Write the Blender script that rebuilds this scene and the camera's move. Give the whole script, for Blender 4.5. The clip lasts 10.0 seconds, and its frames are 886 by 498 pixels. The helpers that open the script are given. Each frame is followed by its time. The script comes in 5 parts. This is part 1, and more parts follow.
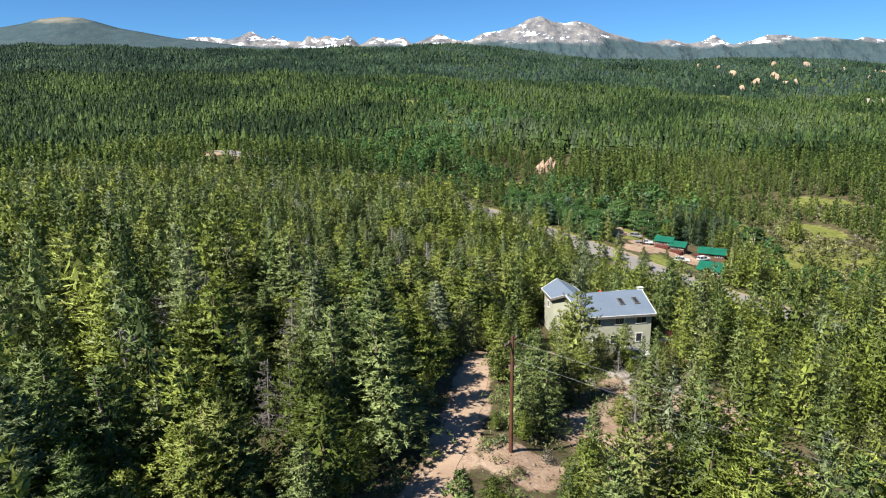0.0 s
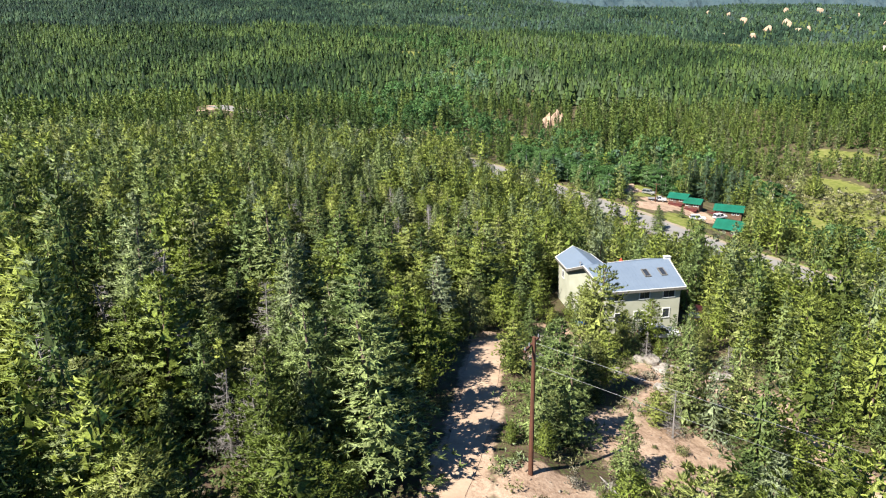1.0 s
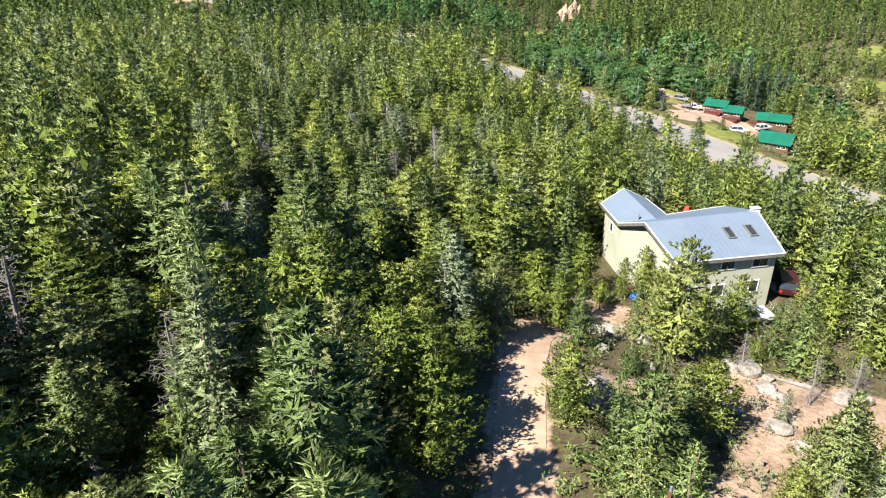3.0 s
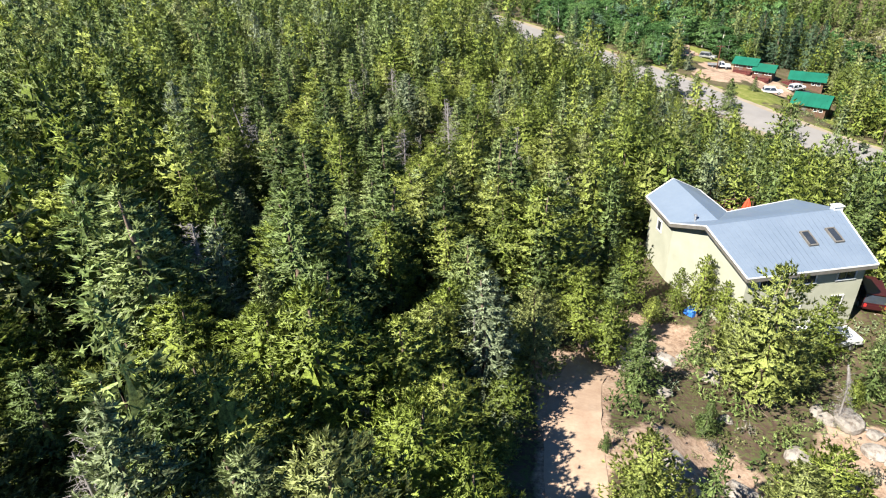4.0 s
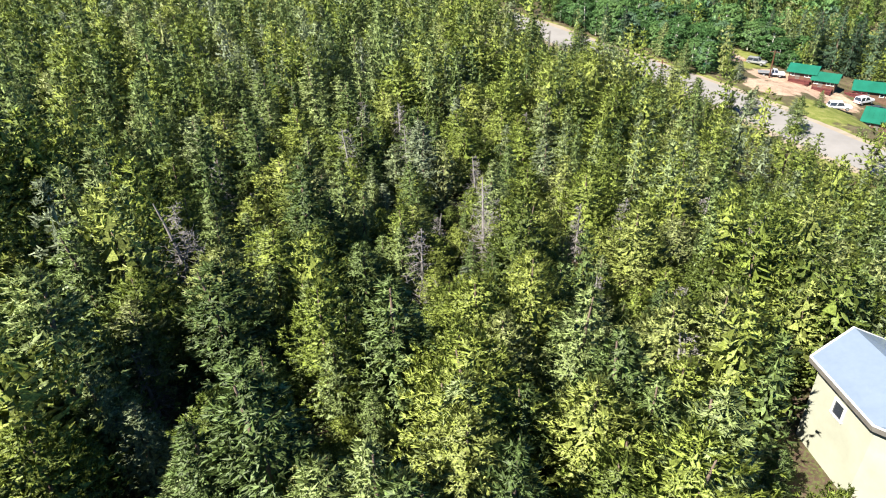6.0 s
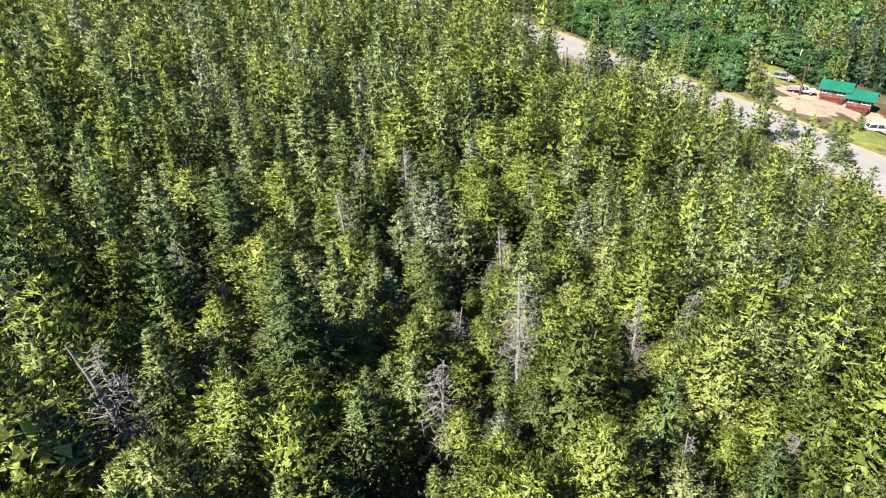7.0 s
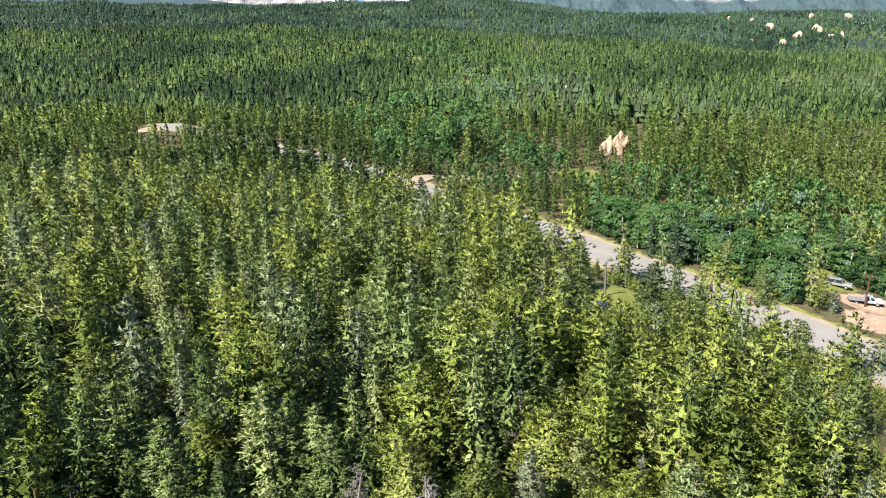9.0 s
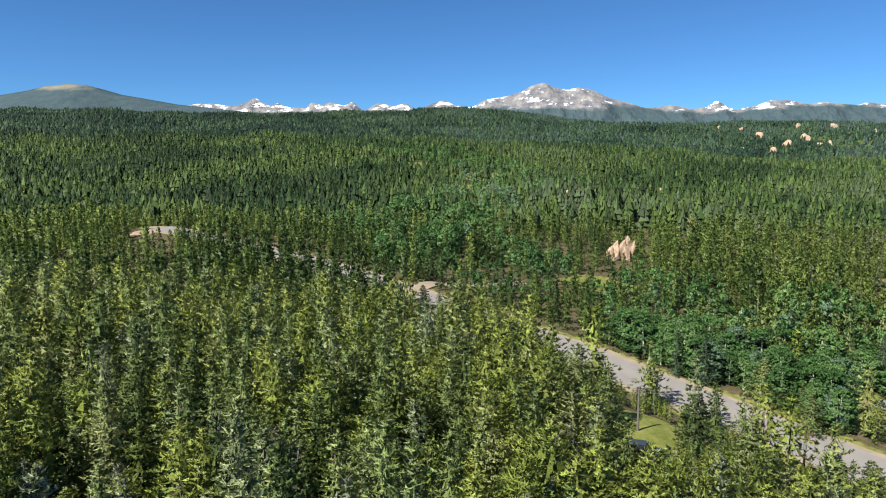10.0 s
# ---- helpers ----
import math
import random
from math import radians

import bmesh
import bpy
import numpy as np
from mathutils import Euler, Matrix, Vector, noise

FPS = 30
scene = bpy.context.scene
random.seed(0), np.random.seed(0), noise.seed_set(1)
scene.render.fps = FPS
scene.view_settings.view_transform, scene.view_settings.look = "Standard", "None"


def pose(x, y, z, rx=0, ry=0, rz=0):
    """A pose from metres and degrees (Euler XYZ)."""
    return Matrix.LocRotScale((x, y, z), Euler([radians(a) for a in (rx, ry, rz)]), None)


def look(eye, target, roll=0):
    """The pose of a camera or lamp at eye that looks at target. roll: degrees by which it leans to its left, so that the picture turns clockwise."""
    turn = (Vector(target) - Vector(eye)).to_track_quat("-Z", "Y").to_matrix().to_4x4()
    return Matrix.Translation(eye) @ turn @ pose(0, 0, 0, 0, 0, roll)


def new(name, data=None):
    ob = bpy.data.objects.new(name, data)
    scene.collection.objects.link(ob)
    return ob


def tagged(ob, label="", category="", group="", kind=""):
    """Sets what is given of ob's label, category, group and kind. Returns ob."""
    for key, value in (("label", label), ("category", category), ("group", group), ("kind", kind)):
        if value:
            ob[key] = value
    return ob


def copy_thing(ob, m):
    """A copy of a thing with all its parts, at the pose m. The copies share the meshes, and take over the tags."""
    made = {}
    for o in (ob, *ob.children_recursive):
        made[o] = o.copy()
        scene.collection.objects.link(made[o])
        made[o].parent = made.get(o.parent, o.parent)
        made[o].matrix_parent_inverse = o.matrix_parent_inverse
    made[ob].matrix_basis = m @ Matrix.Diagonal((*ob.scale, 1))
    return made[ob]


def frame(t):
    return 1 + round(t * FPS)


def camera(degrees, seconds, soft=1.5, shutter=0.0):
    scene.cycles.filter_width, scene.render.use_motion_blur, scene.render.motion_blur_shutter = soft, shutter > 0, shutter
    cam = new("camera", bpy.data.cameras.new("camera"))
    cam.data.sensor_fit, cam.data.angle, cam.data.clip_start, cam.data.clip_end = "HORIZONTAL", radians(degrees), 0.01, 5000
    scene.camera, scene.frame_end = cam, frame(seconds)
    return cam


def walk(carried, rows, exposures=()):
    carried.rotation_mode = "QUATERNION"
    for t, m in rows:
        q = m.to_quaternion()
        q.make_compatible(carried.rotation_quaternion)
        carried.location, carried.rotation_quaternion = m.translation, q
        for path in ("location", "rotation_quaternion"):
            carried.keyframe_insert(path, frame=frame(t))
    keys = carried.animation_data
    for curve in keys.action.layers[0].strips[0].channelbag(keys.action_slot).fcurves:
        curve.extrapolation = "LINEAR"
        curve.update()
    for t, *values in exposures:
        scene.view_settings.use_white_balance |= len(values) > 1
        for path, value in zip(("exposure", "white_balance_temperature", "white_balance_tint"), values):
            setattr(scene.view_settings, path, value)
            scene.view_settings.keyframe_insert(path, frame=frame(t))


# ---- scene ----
cam = camera(69.4, 10.0, soft=1.1)
PATH = [
    (0, (0.189, 4.61, 44.008), (0.185, 6.558, 43.558), -0.5),
    (0.5, (0.173, 9.476, 43.62), (0.165, 11.408, 43.104), -0.7),
    (1, (0.179, 14.517, 43.156), (0.164, 16.429, 42.57), -1.0),
    (1.5, (0.078, 19.703, 42.671), (0.057, 21.591, 42.012), -1.1),
    (2, (-0.095, 24.981, 42.255), (-0.121, 26.843, 41.523), -1.2),
    (2.5, (-0.343, 30.3, 41.849), (-0.373, 32.131, 41.045), -1.1),
    (2.7, (-0.513, 32.456, 41.77), (-0.538, 34.273, 40.934), -1.0),
    (3.8, (-1.753, 43.949, 41.144), (-1.799, 45.698, 40.174), -1.9),
    (4, (-2.006, 46.188, 41.056), (-2.053, 47.922, 40.06), -1.9),
    (4.5, (-2.662, 52.109, 40.707), (-2.711, 53.82, 39.672), -1.8),
    (5, (-3.302, 58.164, 40.44), (-3.353, 59.874, 39.403), -1.8),
    (5.5, (-3.919, 64.282, 40.335), (-3.973, 65.995, 39.303), -1.9),
    (5.7, (-4.198, 66.771, 40.356), (-4.251, 68.483, 39.324), -1.9),
    (6.8, (-6.094, 81.145, 40.356), (-6.137, 82.856, 39.321), -1.7),
    (7, (-6.442, 83.729, 40.371), (-6.483, 85.439, 39.336), -1.6),
    (7.5, (-7.292, 90.067, 40.481), (-7.326, 91.814, 39.508), -1.5),
    (8, (-8.07, 96.295, 40.621), (-8.099, 98.105, 39.772), -1.3),
    (8.5, (-8.854, 102.248, 40.613), (-8.876, 104.118, 39.906), -1.0),
    (9, (-9.682, 108.045, 40.594), (-9.698, 109.964, 40.032), -0.9),
    (9.5, (-10.281, 113.619, 40.512), (-10.292, 115.577, 40.102), -0.7),
    (10, (-10.822, 119.201, 40.475), (-10.831, 121.185, 40.22), -0.6),
]
walk(cam, [(t, look(eye, target, roll)) for t, eye, target, roll in PATH],
     exposures=[(0.0, 1.14), (1.0, 1.52), (2.5, 1.68), (4.2, 1.64), (5.2, 1.70), (7.0, 1.84), (8.5, 1.76), (9.2, 1.52), (10.0, 1.10)])

# ---- light ----
SUN = Vector((-0.50, -0.44, 0.745)).normalized()
world = bpy.data.worlds.new("sky")
scene.world = world
world.use_nodes = True
wn = world.node_tree.nodes
sky = wn.new("ShaderNodeTexSky")
sky.sky_type, sky.sun_disc = "NISHITA", False
sky.sun_elevation = math.asin(SUN.z)
sky.sun_rotation = math.atan2(SUN.x, SUN.y)
sky.altitude, sky.air_density, sky.dust_density, sky.ozone_density = 2800, 1.0, 0.0, 3.5
wn["Background"].inputs["Strength"].default_value = 0.052
tone = wn.new("ShaderNodeMix")
tone.data_type, tone.blend_type = "RGBA", "MULTIPLY"
tone.inputs[0].default_value, tone.inputs[7].default_value = 1.0, (0.50, 0.88, 1.18, 1)
world.node_tree.links.new(sky.outputs[0], tone.inputs[6])
world.node_tree.links.new(tone.outputs[2], wn["Background"].inputs["Color"])
lamp = bpy.data.lights.new("sun", "SUN")
lamp.energy, lamp.angle, lamp.color = 5.0, radians(0.5), (1.0, 0.95, 0.86)
sun = new("sun", lamp)
sun.matrix_world = look(SUN * 300, (0, 0, 0))


# ---- materials ----
class Nodes:
    """A small helper that chains shader nodes."""

    def __init__(self, name, rough=0.8, metal=0.0, spec=0.3):
        self.mat = bpy.data.materials.new(name)
        self.mat.use_nodes = True
        self.tree = self.mat.node_tree
        self.bsdf = self.tree.nodes["Principled BSDF"]
        self.bsdf.inputs["Roughness"].default_value = rough
        self.bsdf.inputs["Metallic"].default_value = metal
        self.bsdf.inputs["Specular IOR Level"].default_value = spec

    def link(self, a, b):
        self.tree.links.new(a, b)

    def node(self, kind, **values):
        n = self.tree.nodes.new(kind)
        for key, value in values.items():
            n.inputs[key].default_value = value
        return n

    def place(self):
        return self.node("ShaderNodeTexCoord").outputs["Object"]

    def world_place(self):
        return self.node("ShaderNodeNewGeometry").outputs["Position"]

    def noise(self, scale, detail=4.0, rough=0.6, where=None):
        n = self.node("ShaderNodeTexNoise", Scale=scale, Detail=detail, Roughness=rough)
        self.link(where or self.place(), n.inputs["Vector"])
        return n.outputs["Fac"]

    def ramp(self, fac, *stops):
        n = self.node("ShaderNodeValToRGB")
        el = n.color_ramp.elements
        while len(el) < len(stops):
            el.new(0.5)
        for e, (p, c) in zip(el, stops):
            e.position = p
            e.color = (*c, 1) if isinstance(c, tuple) else (c, c, c, 1)
        self.link(fac, n.inputs[0])
        return n.outputs["Color"]

    def mix(self, fac, a, b, blend="MIX"):
        n = self.tree.nodes.new("ShaderNodeMix")
        n.data_type, n.blend_type = "RGBA", blend
        for sock, v in ((n.inputs[0], fac), (n.inputs[6], a), (n.inputs[7], b)):
            if isinstance(v, (int, float)):
                sock.default_value = v
            elif isinstance(v, tuple):
                sock.default_value = (*v, 1)
            else:
                self.link(v, sock)
        return n.outputs[2]

    def math(self, op, a, b=0.0):
        n = self.tree.nodes.new("ShaderNodeMath")
        n.operation = op
        for sock, v in zip(n.inputs, (a, b)):
            if isinstance(v, (int, float)):
                sock.default_value = v
            else:
                self.link(v, sock)
        return n.outputs[0]

    def attribute(self, name):
        n = self.node("ShaderNodeAttribute")
        n.attribute_name = name
        return n

    def random(self):
        return self.node("ShaderNodeObjectInfo").outputs["Random"]

    def island(self):
        return self.node("ShaderNodeNewGeometry").outputs["Random Per Island"]

    def color(self, c):
        if isinstance(c, tuple):
            self.bsdf.inputs["Base Color"].default_value = (*c, 1)
        else:
            self.link(c, self.bsdf.inputs["Base Color"])
        return self

    def bump(self, fac, strength=0.4, distance=0.05):
        n = self.node("ShaderNodeBump", Strength=strength, Distance=distance)
        self.link(fac, n.inputs["Height"])
        self.link(n.outputs[0], self.bsdf.inputs["Normal"])
        return self


def foliage(name, dark, mid, light, stuff=False, glow=0.26):
    """Needles or leaves: hue by tree, shade by tuft, a little light let through."""
    m = Nodes(name, 0.55, 0.0, 0.25)
    tree = m.attribute("tint").outputs["Fac"] if stuff else m.random()
    grey = (light[0] * 0.85, light[1] * 0.82, light[2] * 1.5)
    hue = m.ramp(tree, (0.0, tuple(0.8 * c for c in dark)), (0.4, mid), (0.78, light), (1.0, grey))
    tuft = m.ramp(m.island(), (0.0, 0.48), (1.0, 1.40))
    col = m.mix(1.0, hue, tuft, "MULTIPLY")
    speck = m.noise(9.0, 3, 0.8, m.world_place())
    col = m.mix(1.0, col, m.ramp(speck, (0.36, 0.50), (0.50, 1.0), (0.62, 1.55)), "MULTIPLY")
    m.color(col)
    thin = m.node("ShaderNodeBsdfTranslucent")
    m.link(col, thin.inputs["Color"])
    both = m.node("ShaderNodeMixShader", Fac=glow)
    m.link(m.bsdf.outputs[0], both.inputs[1])
    m.link(thin.outputs[0], both.inputs[2])
    m.link(both.outputs[0], m.tree.nodes["Material Output"].inputs["Surface"])
    return m.mat


PINE = ((0.104, 0.142, 0.028), (0.178, 0.224, 0.040), (0.232, 0.268, 0.060))
SPRUCE = ((0.076, 0.118, 0.034), (0.134, 0.184, 0.056), (0.208, 0.256, 0.090))
BLUE = ((0.050, 0.090, 0.048), (0.075, 0.126, 0.066), (0.105, 0.160, 0.086))
ASPEN = ((0.060, 0.135, 0.042), (0.092, 0.190, 0.058), (0.145, 0.245, 0.082))
SHRUB = ((0.11, 0.13, 0.04), (0.17, 0.18, 0.07), (0.24, 0.23, 0.11))
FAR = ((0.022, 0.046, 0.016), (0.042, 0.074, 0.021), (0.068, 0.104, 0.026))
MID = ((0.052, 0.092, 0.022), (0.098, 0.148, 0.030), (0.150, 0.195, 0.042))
# farthest needles: green dimmed and blued to stand in for haze
FAR_HAZE = ((0.016, 0.036, 0.022), (0.028, 0.056, 0.030), (0.046, 0.078, 0.036))
M_PINE, M_SPRUCE, M_ASPEN = foliage("pine_needles", *PINE), foliage("spruce_needles", *SPRUCE), foliage("aspen_leaves", *ASPEN, glow=0.4)
M_BLUE, M_SHRUB = foliage("blue_needles", *BLUE), foliage("shrub_leaves", *SHRUB)
M_PINE_S, M_SPRUCE_S = foliage("pine_forest", *PINE, stuff=True), foliage("spruce_forest", *SPRUCE, stuff=True)
M_FAR_HAZE = foliage("hazed_ridge_forest", *FAR_HAZE, stuff=True, glow=0.2)
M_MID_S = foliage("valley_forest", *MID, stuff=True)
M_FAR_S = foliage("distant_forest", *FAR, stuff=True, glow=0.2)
M_ASPEN_S, M_SHRUB_S = foliage("aspen_forest", *ASPEN, stuff=True, glow=0.4), foliage("shrub_cover", *SHRUB, stuff=True)


def plain(name, a, b, scale=3.0, rough=0.8, metal=0.0, bump=0.3, fine=30.0, spec=0.3):
    """A surface between two colours, with broad stains and fine grain."""
    m = Nodes(name, rough, metal, spec)
    where = m.place()
    broad, grain = m.noise(scale, 4, 0.6, where), m.noise(fine, 3, 0.6, where)
    fac = m.math("ADD", m.math("MULTIPLY", broad, 0.7), m.math("MULTIPLY", grain, 0.3))
    m.color(m.ramp(fac, (0.32, a), (0.68, b)))
    if bump:
        m.bump(fac, bump, 0.03)
    return m.mat


M_BARK = plain("bark", (0.09, 0.065, 0.05), (0.22, 0.16, 0.12), 1.5, 0.95, bump=0.6, fine=12)
M_ASPEN_BARK = plain("pale_bark", (0.42, 0.40, 0.34), (0.66, 0.64, 0.56), 2.0, 0.8, fine=9)
M_DEAD = plain("grey_dead_wood", (0.15, 0.135, 0.125), (0.27, 0.25, 0.235), 2.0, 0.9, fine=14)
M_POLE = plain("creosoted_wood", (0.060, 0.026, 0.016), (0.13, 0.055, 0.032), 1.0, 0.85, fine=20)
M_ASPHALT = plain("pale_asphalt", (0.175, 0.163, 0.15), (0.22, 0.206, 0.192), 0.25, 0.9, bump=0.1, fine=6)
M_SHOULDER = plain("gravel_shoulder", (0.19, 0.155, 0.11), (0.28, 0.23, 0.17), 0.6, 0.95, bump=0.3, fine=8)
M_DIRT = plain("pink_tan_dirt", (0.28, 0.185, 0.125), (0.42, 0.31, 0.22), 0.5, 0.95, bump=0.4, fine=5)
M_STUCCO = plain("cream_stucco", (0.30, 0.305, 0.235), (0.37, 0.37, 0.29), 0.8, 0.9, bump=0.15)
M_TRIMWHITE = plain("white_trim", (0.5, 0.5, 0.48), (0.6, 0.6, 0.58), 2.0, 0.5, bump=0)
M_METALROOF = plain("blue_grey_metal_roof", (0.115, 0.148, 0.195), (0.148, 0.184, 0.232), 0.35, 0.45, 0.0, bump=0.05, fine=4, spec=0.5)
M_GREENROOF = plain("green_metal_roof", (0.004, 0.075, 0.045), (0.007, 0.115, 0.072), 0.4, 0.5, bump=0.05)
M_LOG = plain("brown_log_wall", (0.07, 0.04, 0.026), (0.15, 0.085, 0.055), 1.5, 0.85)
M_REDWOOD = plain("maroon_boards", (0.075, 0.02, 0.018), (0.13, 0.034, 0.03), 1.5, 0.8)
M_RED = plain("red_plastic", (0.55, 0.05, 0.02), (0.70, 0.09, 0.04), 2.0, 0.5, bump=0)
M_BLUETARP = plain("blue_tarp", (0.01, 0.08, 0.30), (0.02, 0.13, 0.42), 3.0, 0.5, bump=0.4, fine=5)
M_CARWHITE = plain("white_car_paint", (0.55, 0.55, 0.56), (0.62, 0.62, 0.63), 1.0, 0.25, bump=0, spec=0.6)
M_CARDARK = plain("dark_car_paint", (0.02, 0.025, 0.035), (0.04, 0.045, 0.06), 1.0, 0.25, bump=0, spec=0.6)
M_CARRED = plain("red_car_paint", (0.32, 0.02, 0.02), (0.42, 0.03, 0.03), 1.0, 0.3, bump=0, spec=0.6)
M_MAROON = plain("maroon_car_paint", (0.028, 0.006, 0.007), (0.045, 0.009, 0.011), 1.0, 0.35, bump=0, spec=0.5)
M_RUBBER = plain("rubber", (0.02, 0.02, 0.02), (0.04, 0.04, 0.04), 3.0, 0.9, bump=0)
M_GLASS = plain("dark_glass", (0.02, 0.025, 0.03), (0.035, 0.04, 0.05), 1.0, 0.08, bump=0, spec=0.8)
M_STEEL = plain("grey_steel", (0.35, 0.35, 0.36), (0.5, 0.5, 0.5), 2.0, 0.45, 0.7, bump=0)
M_WIRE = plain("aluminium_wire", (0.22, 0.22, 0.22), (0.3, 0.3, 0.3), 2.0, 0.5, 0.5, bump=0)
M_SIGN = plain("green_sign_face", (0.0, 0.22, 0.13), (0.0, 0.27, 0.16), 2.0, 0.5, bump=0)


def rock_material(name, a, b, c):
    m = Nodes(name, 0.92)
    where = m.place()
    broad, cracks = m.noise(0.35, 6, 0.65, where), m.noise(2.2, 8, 0.7, where)
    col = m.ramp(broad, (0.32, a), (0.52, b), (0.72, c))
    m.color(m.mix(m.ramp(cracks, (0.36, 0.75), (0.5, 0.0)), col, (0.10, 0.07, 0.05)))
    m.bump(cracks, 0.8, 0.25)
    return m.mat


M_CRAG = rock_material("tan_crag", (0.28, 0.18, 0.11), (0.40, 0.29, 0.20), (0.48, 0.39, 0.29))
M_BOULDER = rock_material("grey_boulder", (0.20, 0.18, 0.155), (0.30, 0.27, 0.235), (0.38, 0.34, 0.30))


def ground_material():
    """Forest soil and duff; grass, bare dirt and far forest by their own masks."""
    m = Nodes("ground_cover", 0.95, 0, 0.1)
    where = m.world_place()
    broad, mid, fine = m.noise(0.05, 5, 0.6, where), m.noise(0.45, 6, 0.65, where), m.noise(4.0, 5, 0.7, where)
    zone = m.node("ShaderNodeSeparateColor")
    m.link(m.attribute("zone").outputs["Color"], zone.inputs[0])
    grass, bare, far = zone.outputs[0], zone.outputs[1], zone.outputs[2]
    soil = m.ramp(mid, (0.30, (0.045, 0.028, 0.02)), (0.50, (0.075, 0.05, 0.037)), (0.74, (0.145, 0.10, 0.075)))
    soil = m.mix(m.ramp(fine, (0.45, 0.0), (0.60, 0.8)), soil, (0.085, 0.108, 0.032))
    dirt = m.ramp(m.math("ADD", m.math("MULTIPLY", mid, 0.5), m.math("MULTIPLY", fine, 0.5)), (0.34, (0.12, 0.075, 0.05)), (0.48, (0.29, 0.20, 0.14)), (0.64, (0.42, 0.32, 0.235)))
    lawn = m.ramp(m.math("ADD", m.math("MULTIPLY", mid, 0.6), m.math("MULTIPLY", fine, 0.4)), (0.32, (0.060, 0.080, 0.016)), (0.50, (0.135, 0.150, 0.035)), (0.68, (0.26, 0.23, 0.10)))
    wood = m.ramp(m.math("ADD", m.math("MULTIPLY", mid, 0.5), m.math("MULTIPLY", broad, 0.5)), (0.35, (0.04, 0.065, 0.02)), (0.65, (0.075, 0.10, 0.03)))
    ragged = m.math("MULTIPLY", m.math("SUBTRACT", mid, 0.5), 0.9)
    cut = lambda mask: m.ramp(m.math("ADD", mask, ragged), (0.42, 0.0), (0.58, 1.0))
    col = m.mix(far, soil, wood)
    col = m.mix(cut(grass), col, lawn)
    col = m.mix(cut(bare), col, dirt)
    m.color(col)
    m.bump(m.math("ADD", mid, m.math("MULTIPLY", fine, 0.4)), 0.6, 0.3)
    return m.mat


M_GROUND = ground_material()


def mountain_material(name, tree_line, snow_amount, bald):
    """Bare rock above the tree line with snow in the gullies, dark forest below, blued for haze."""
    m = Nodes(name, 0.95, 0, 0.1)
    where = m.world_place()
    stretch = m.node("ShaderNodeMapping")
    stretch.inputs["Scale"].default_value = (0.7, 0.7, 1.8)
    m.link(where, stretch.inputs["Vector"])
    broad, mid = m.noise(0.0042, 8, 0.62, stretch.outputs[0]), m.noise(0.018, 8, 0.68, where)
    sep = m.node("ShaderNodeSeparateXYZ")
    m.link(where, sep.inputs[0])
    height = m.math("ADD", sep.outputs[2], m.math("MULTIPLY", m.math("SUBTRACT", broad, 0.5), 160))
    # distance haze is put into the blue-grey of the rock and forest
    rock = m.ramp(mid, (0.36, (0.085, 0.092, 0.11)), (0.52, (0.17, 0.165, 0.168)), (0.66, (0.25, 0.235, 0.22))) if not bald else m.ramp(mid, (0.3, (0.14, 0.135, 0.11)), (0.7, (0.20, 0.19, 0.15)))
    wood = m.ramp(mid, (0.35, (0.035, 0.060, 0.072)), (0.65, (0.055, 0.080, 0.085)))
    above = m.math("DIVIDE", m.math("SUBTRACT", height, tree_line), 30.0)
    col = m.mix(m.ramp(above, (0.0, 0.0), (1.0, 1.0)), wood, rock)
    if snow_amount:
        snow = m.ramp(m.noise(0.014, 9, 0.68, stretch.outputs[0]), (0.60 - snow_amount, 0.0), (0.63 - snow_amount, 1.0))
        snow = m.math("MULTIPLY", snow, m.ramp(above, (0.3, 0.0), (0.9, 1.0)))
        col = m.mix(snow, col, (0.82, 0.85, 0.90))
    m.color(col)
    m.bump(mid, 0.7, 12.0)
    return m.mat


# ---- terrain ----
ROAD = [(-130, 385), (-80, 348), (-45, 318), (-22, 289), (-4, 267), (4, 259), (13, 250.5), (23, 238), (30, 230.5), (38, 221.5), (45.5, 212), (51.5, 203), (57.5, 191), (65, 174.5), (74.5, 162), (83, 151), (114, 112), (160, 50)]
SPUR = [(-21, 287), (-17, 300), (-8, 308), (15, 318)]
DRIVE = [(-6, 22), (-2.5, 34), (-0.6, 43), (1.6, 53), (2.9, 64), (4.2, 73), (6, 78.5), (9.5, 82.5), (13.8, 84.6)]
TRACK = [(33.5, 40), (31, 50), (30.2, 58), (27.5, 66)]
LOT = [(60, 207), (66, 216), (70, 226), (65, 236)]
LOT_EAST = [(66, 214), (76, 211), (86, 209)]
KNOTS = [
    (0, -60, 22), (-80, 0, 20), (90, 0, 5), (-1, 43, 18.8), (2, 53, 18), (4, 72, 15.8), (15, 52, 15.2), (30, 56, 12.5), (28, 69, 11.5),
    (29, 89, 9.8), (15, 92, 10.6), (10, 83, 12), (14, 127, 8.2), (-7, 126, 11), (-20, 110, 15), (-60, 120, 17), (-50, 200, 9.5), (14, 198, 6.3),
    (77, 204, -7.4), (88, 203, -11), (71, 224, -5.4), (103, 210, -13), (130, 150, -16), (38, 137, -1), (42, 112, 3), (58, 128, -5), (85, 227, -7), (67, 242, -4.6), (57, 361, 2),
]
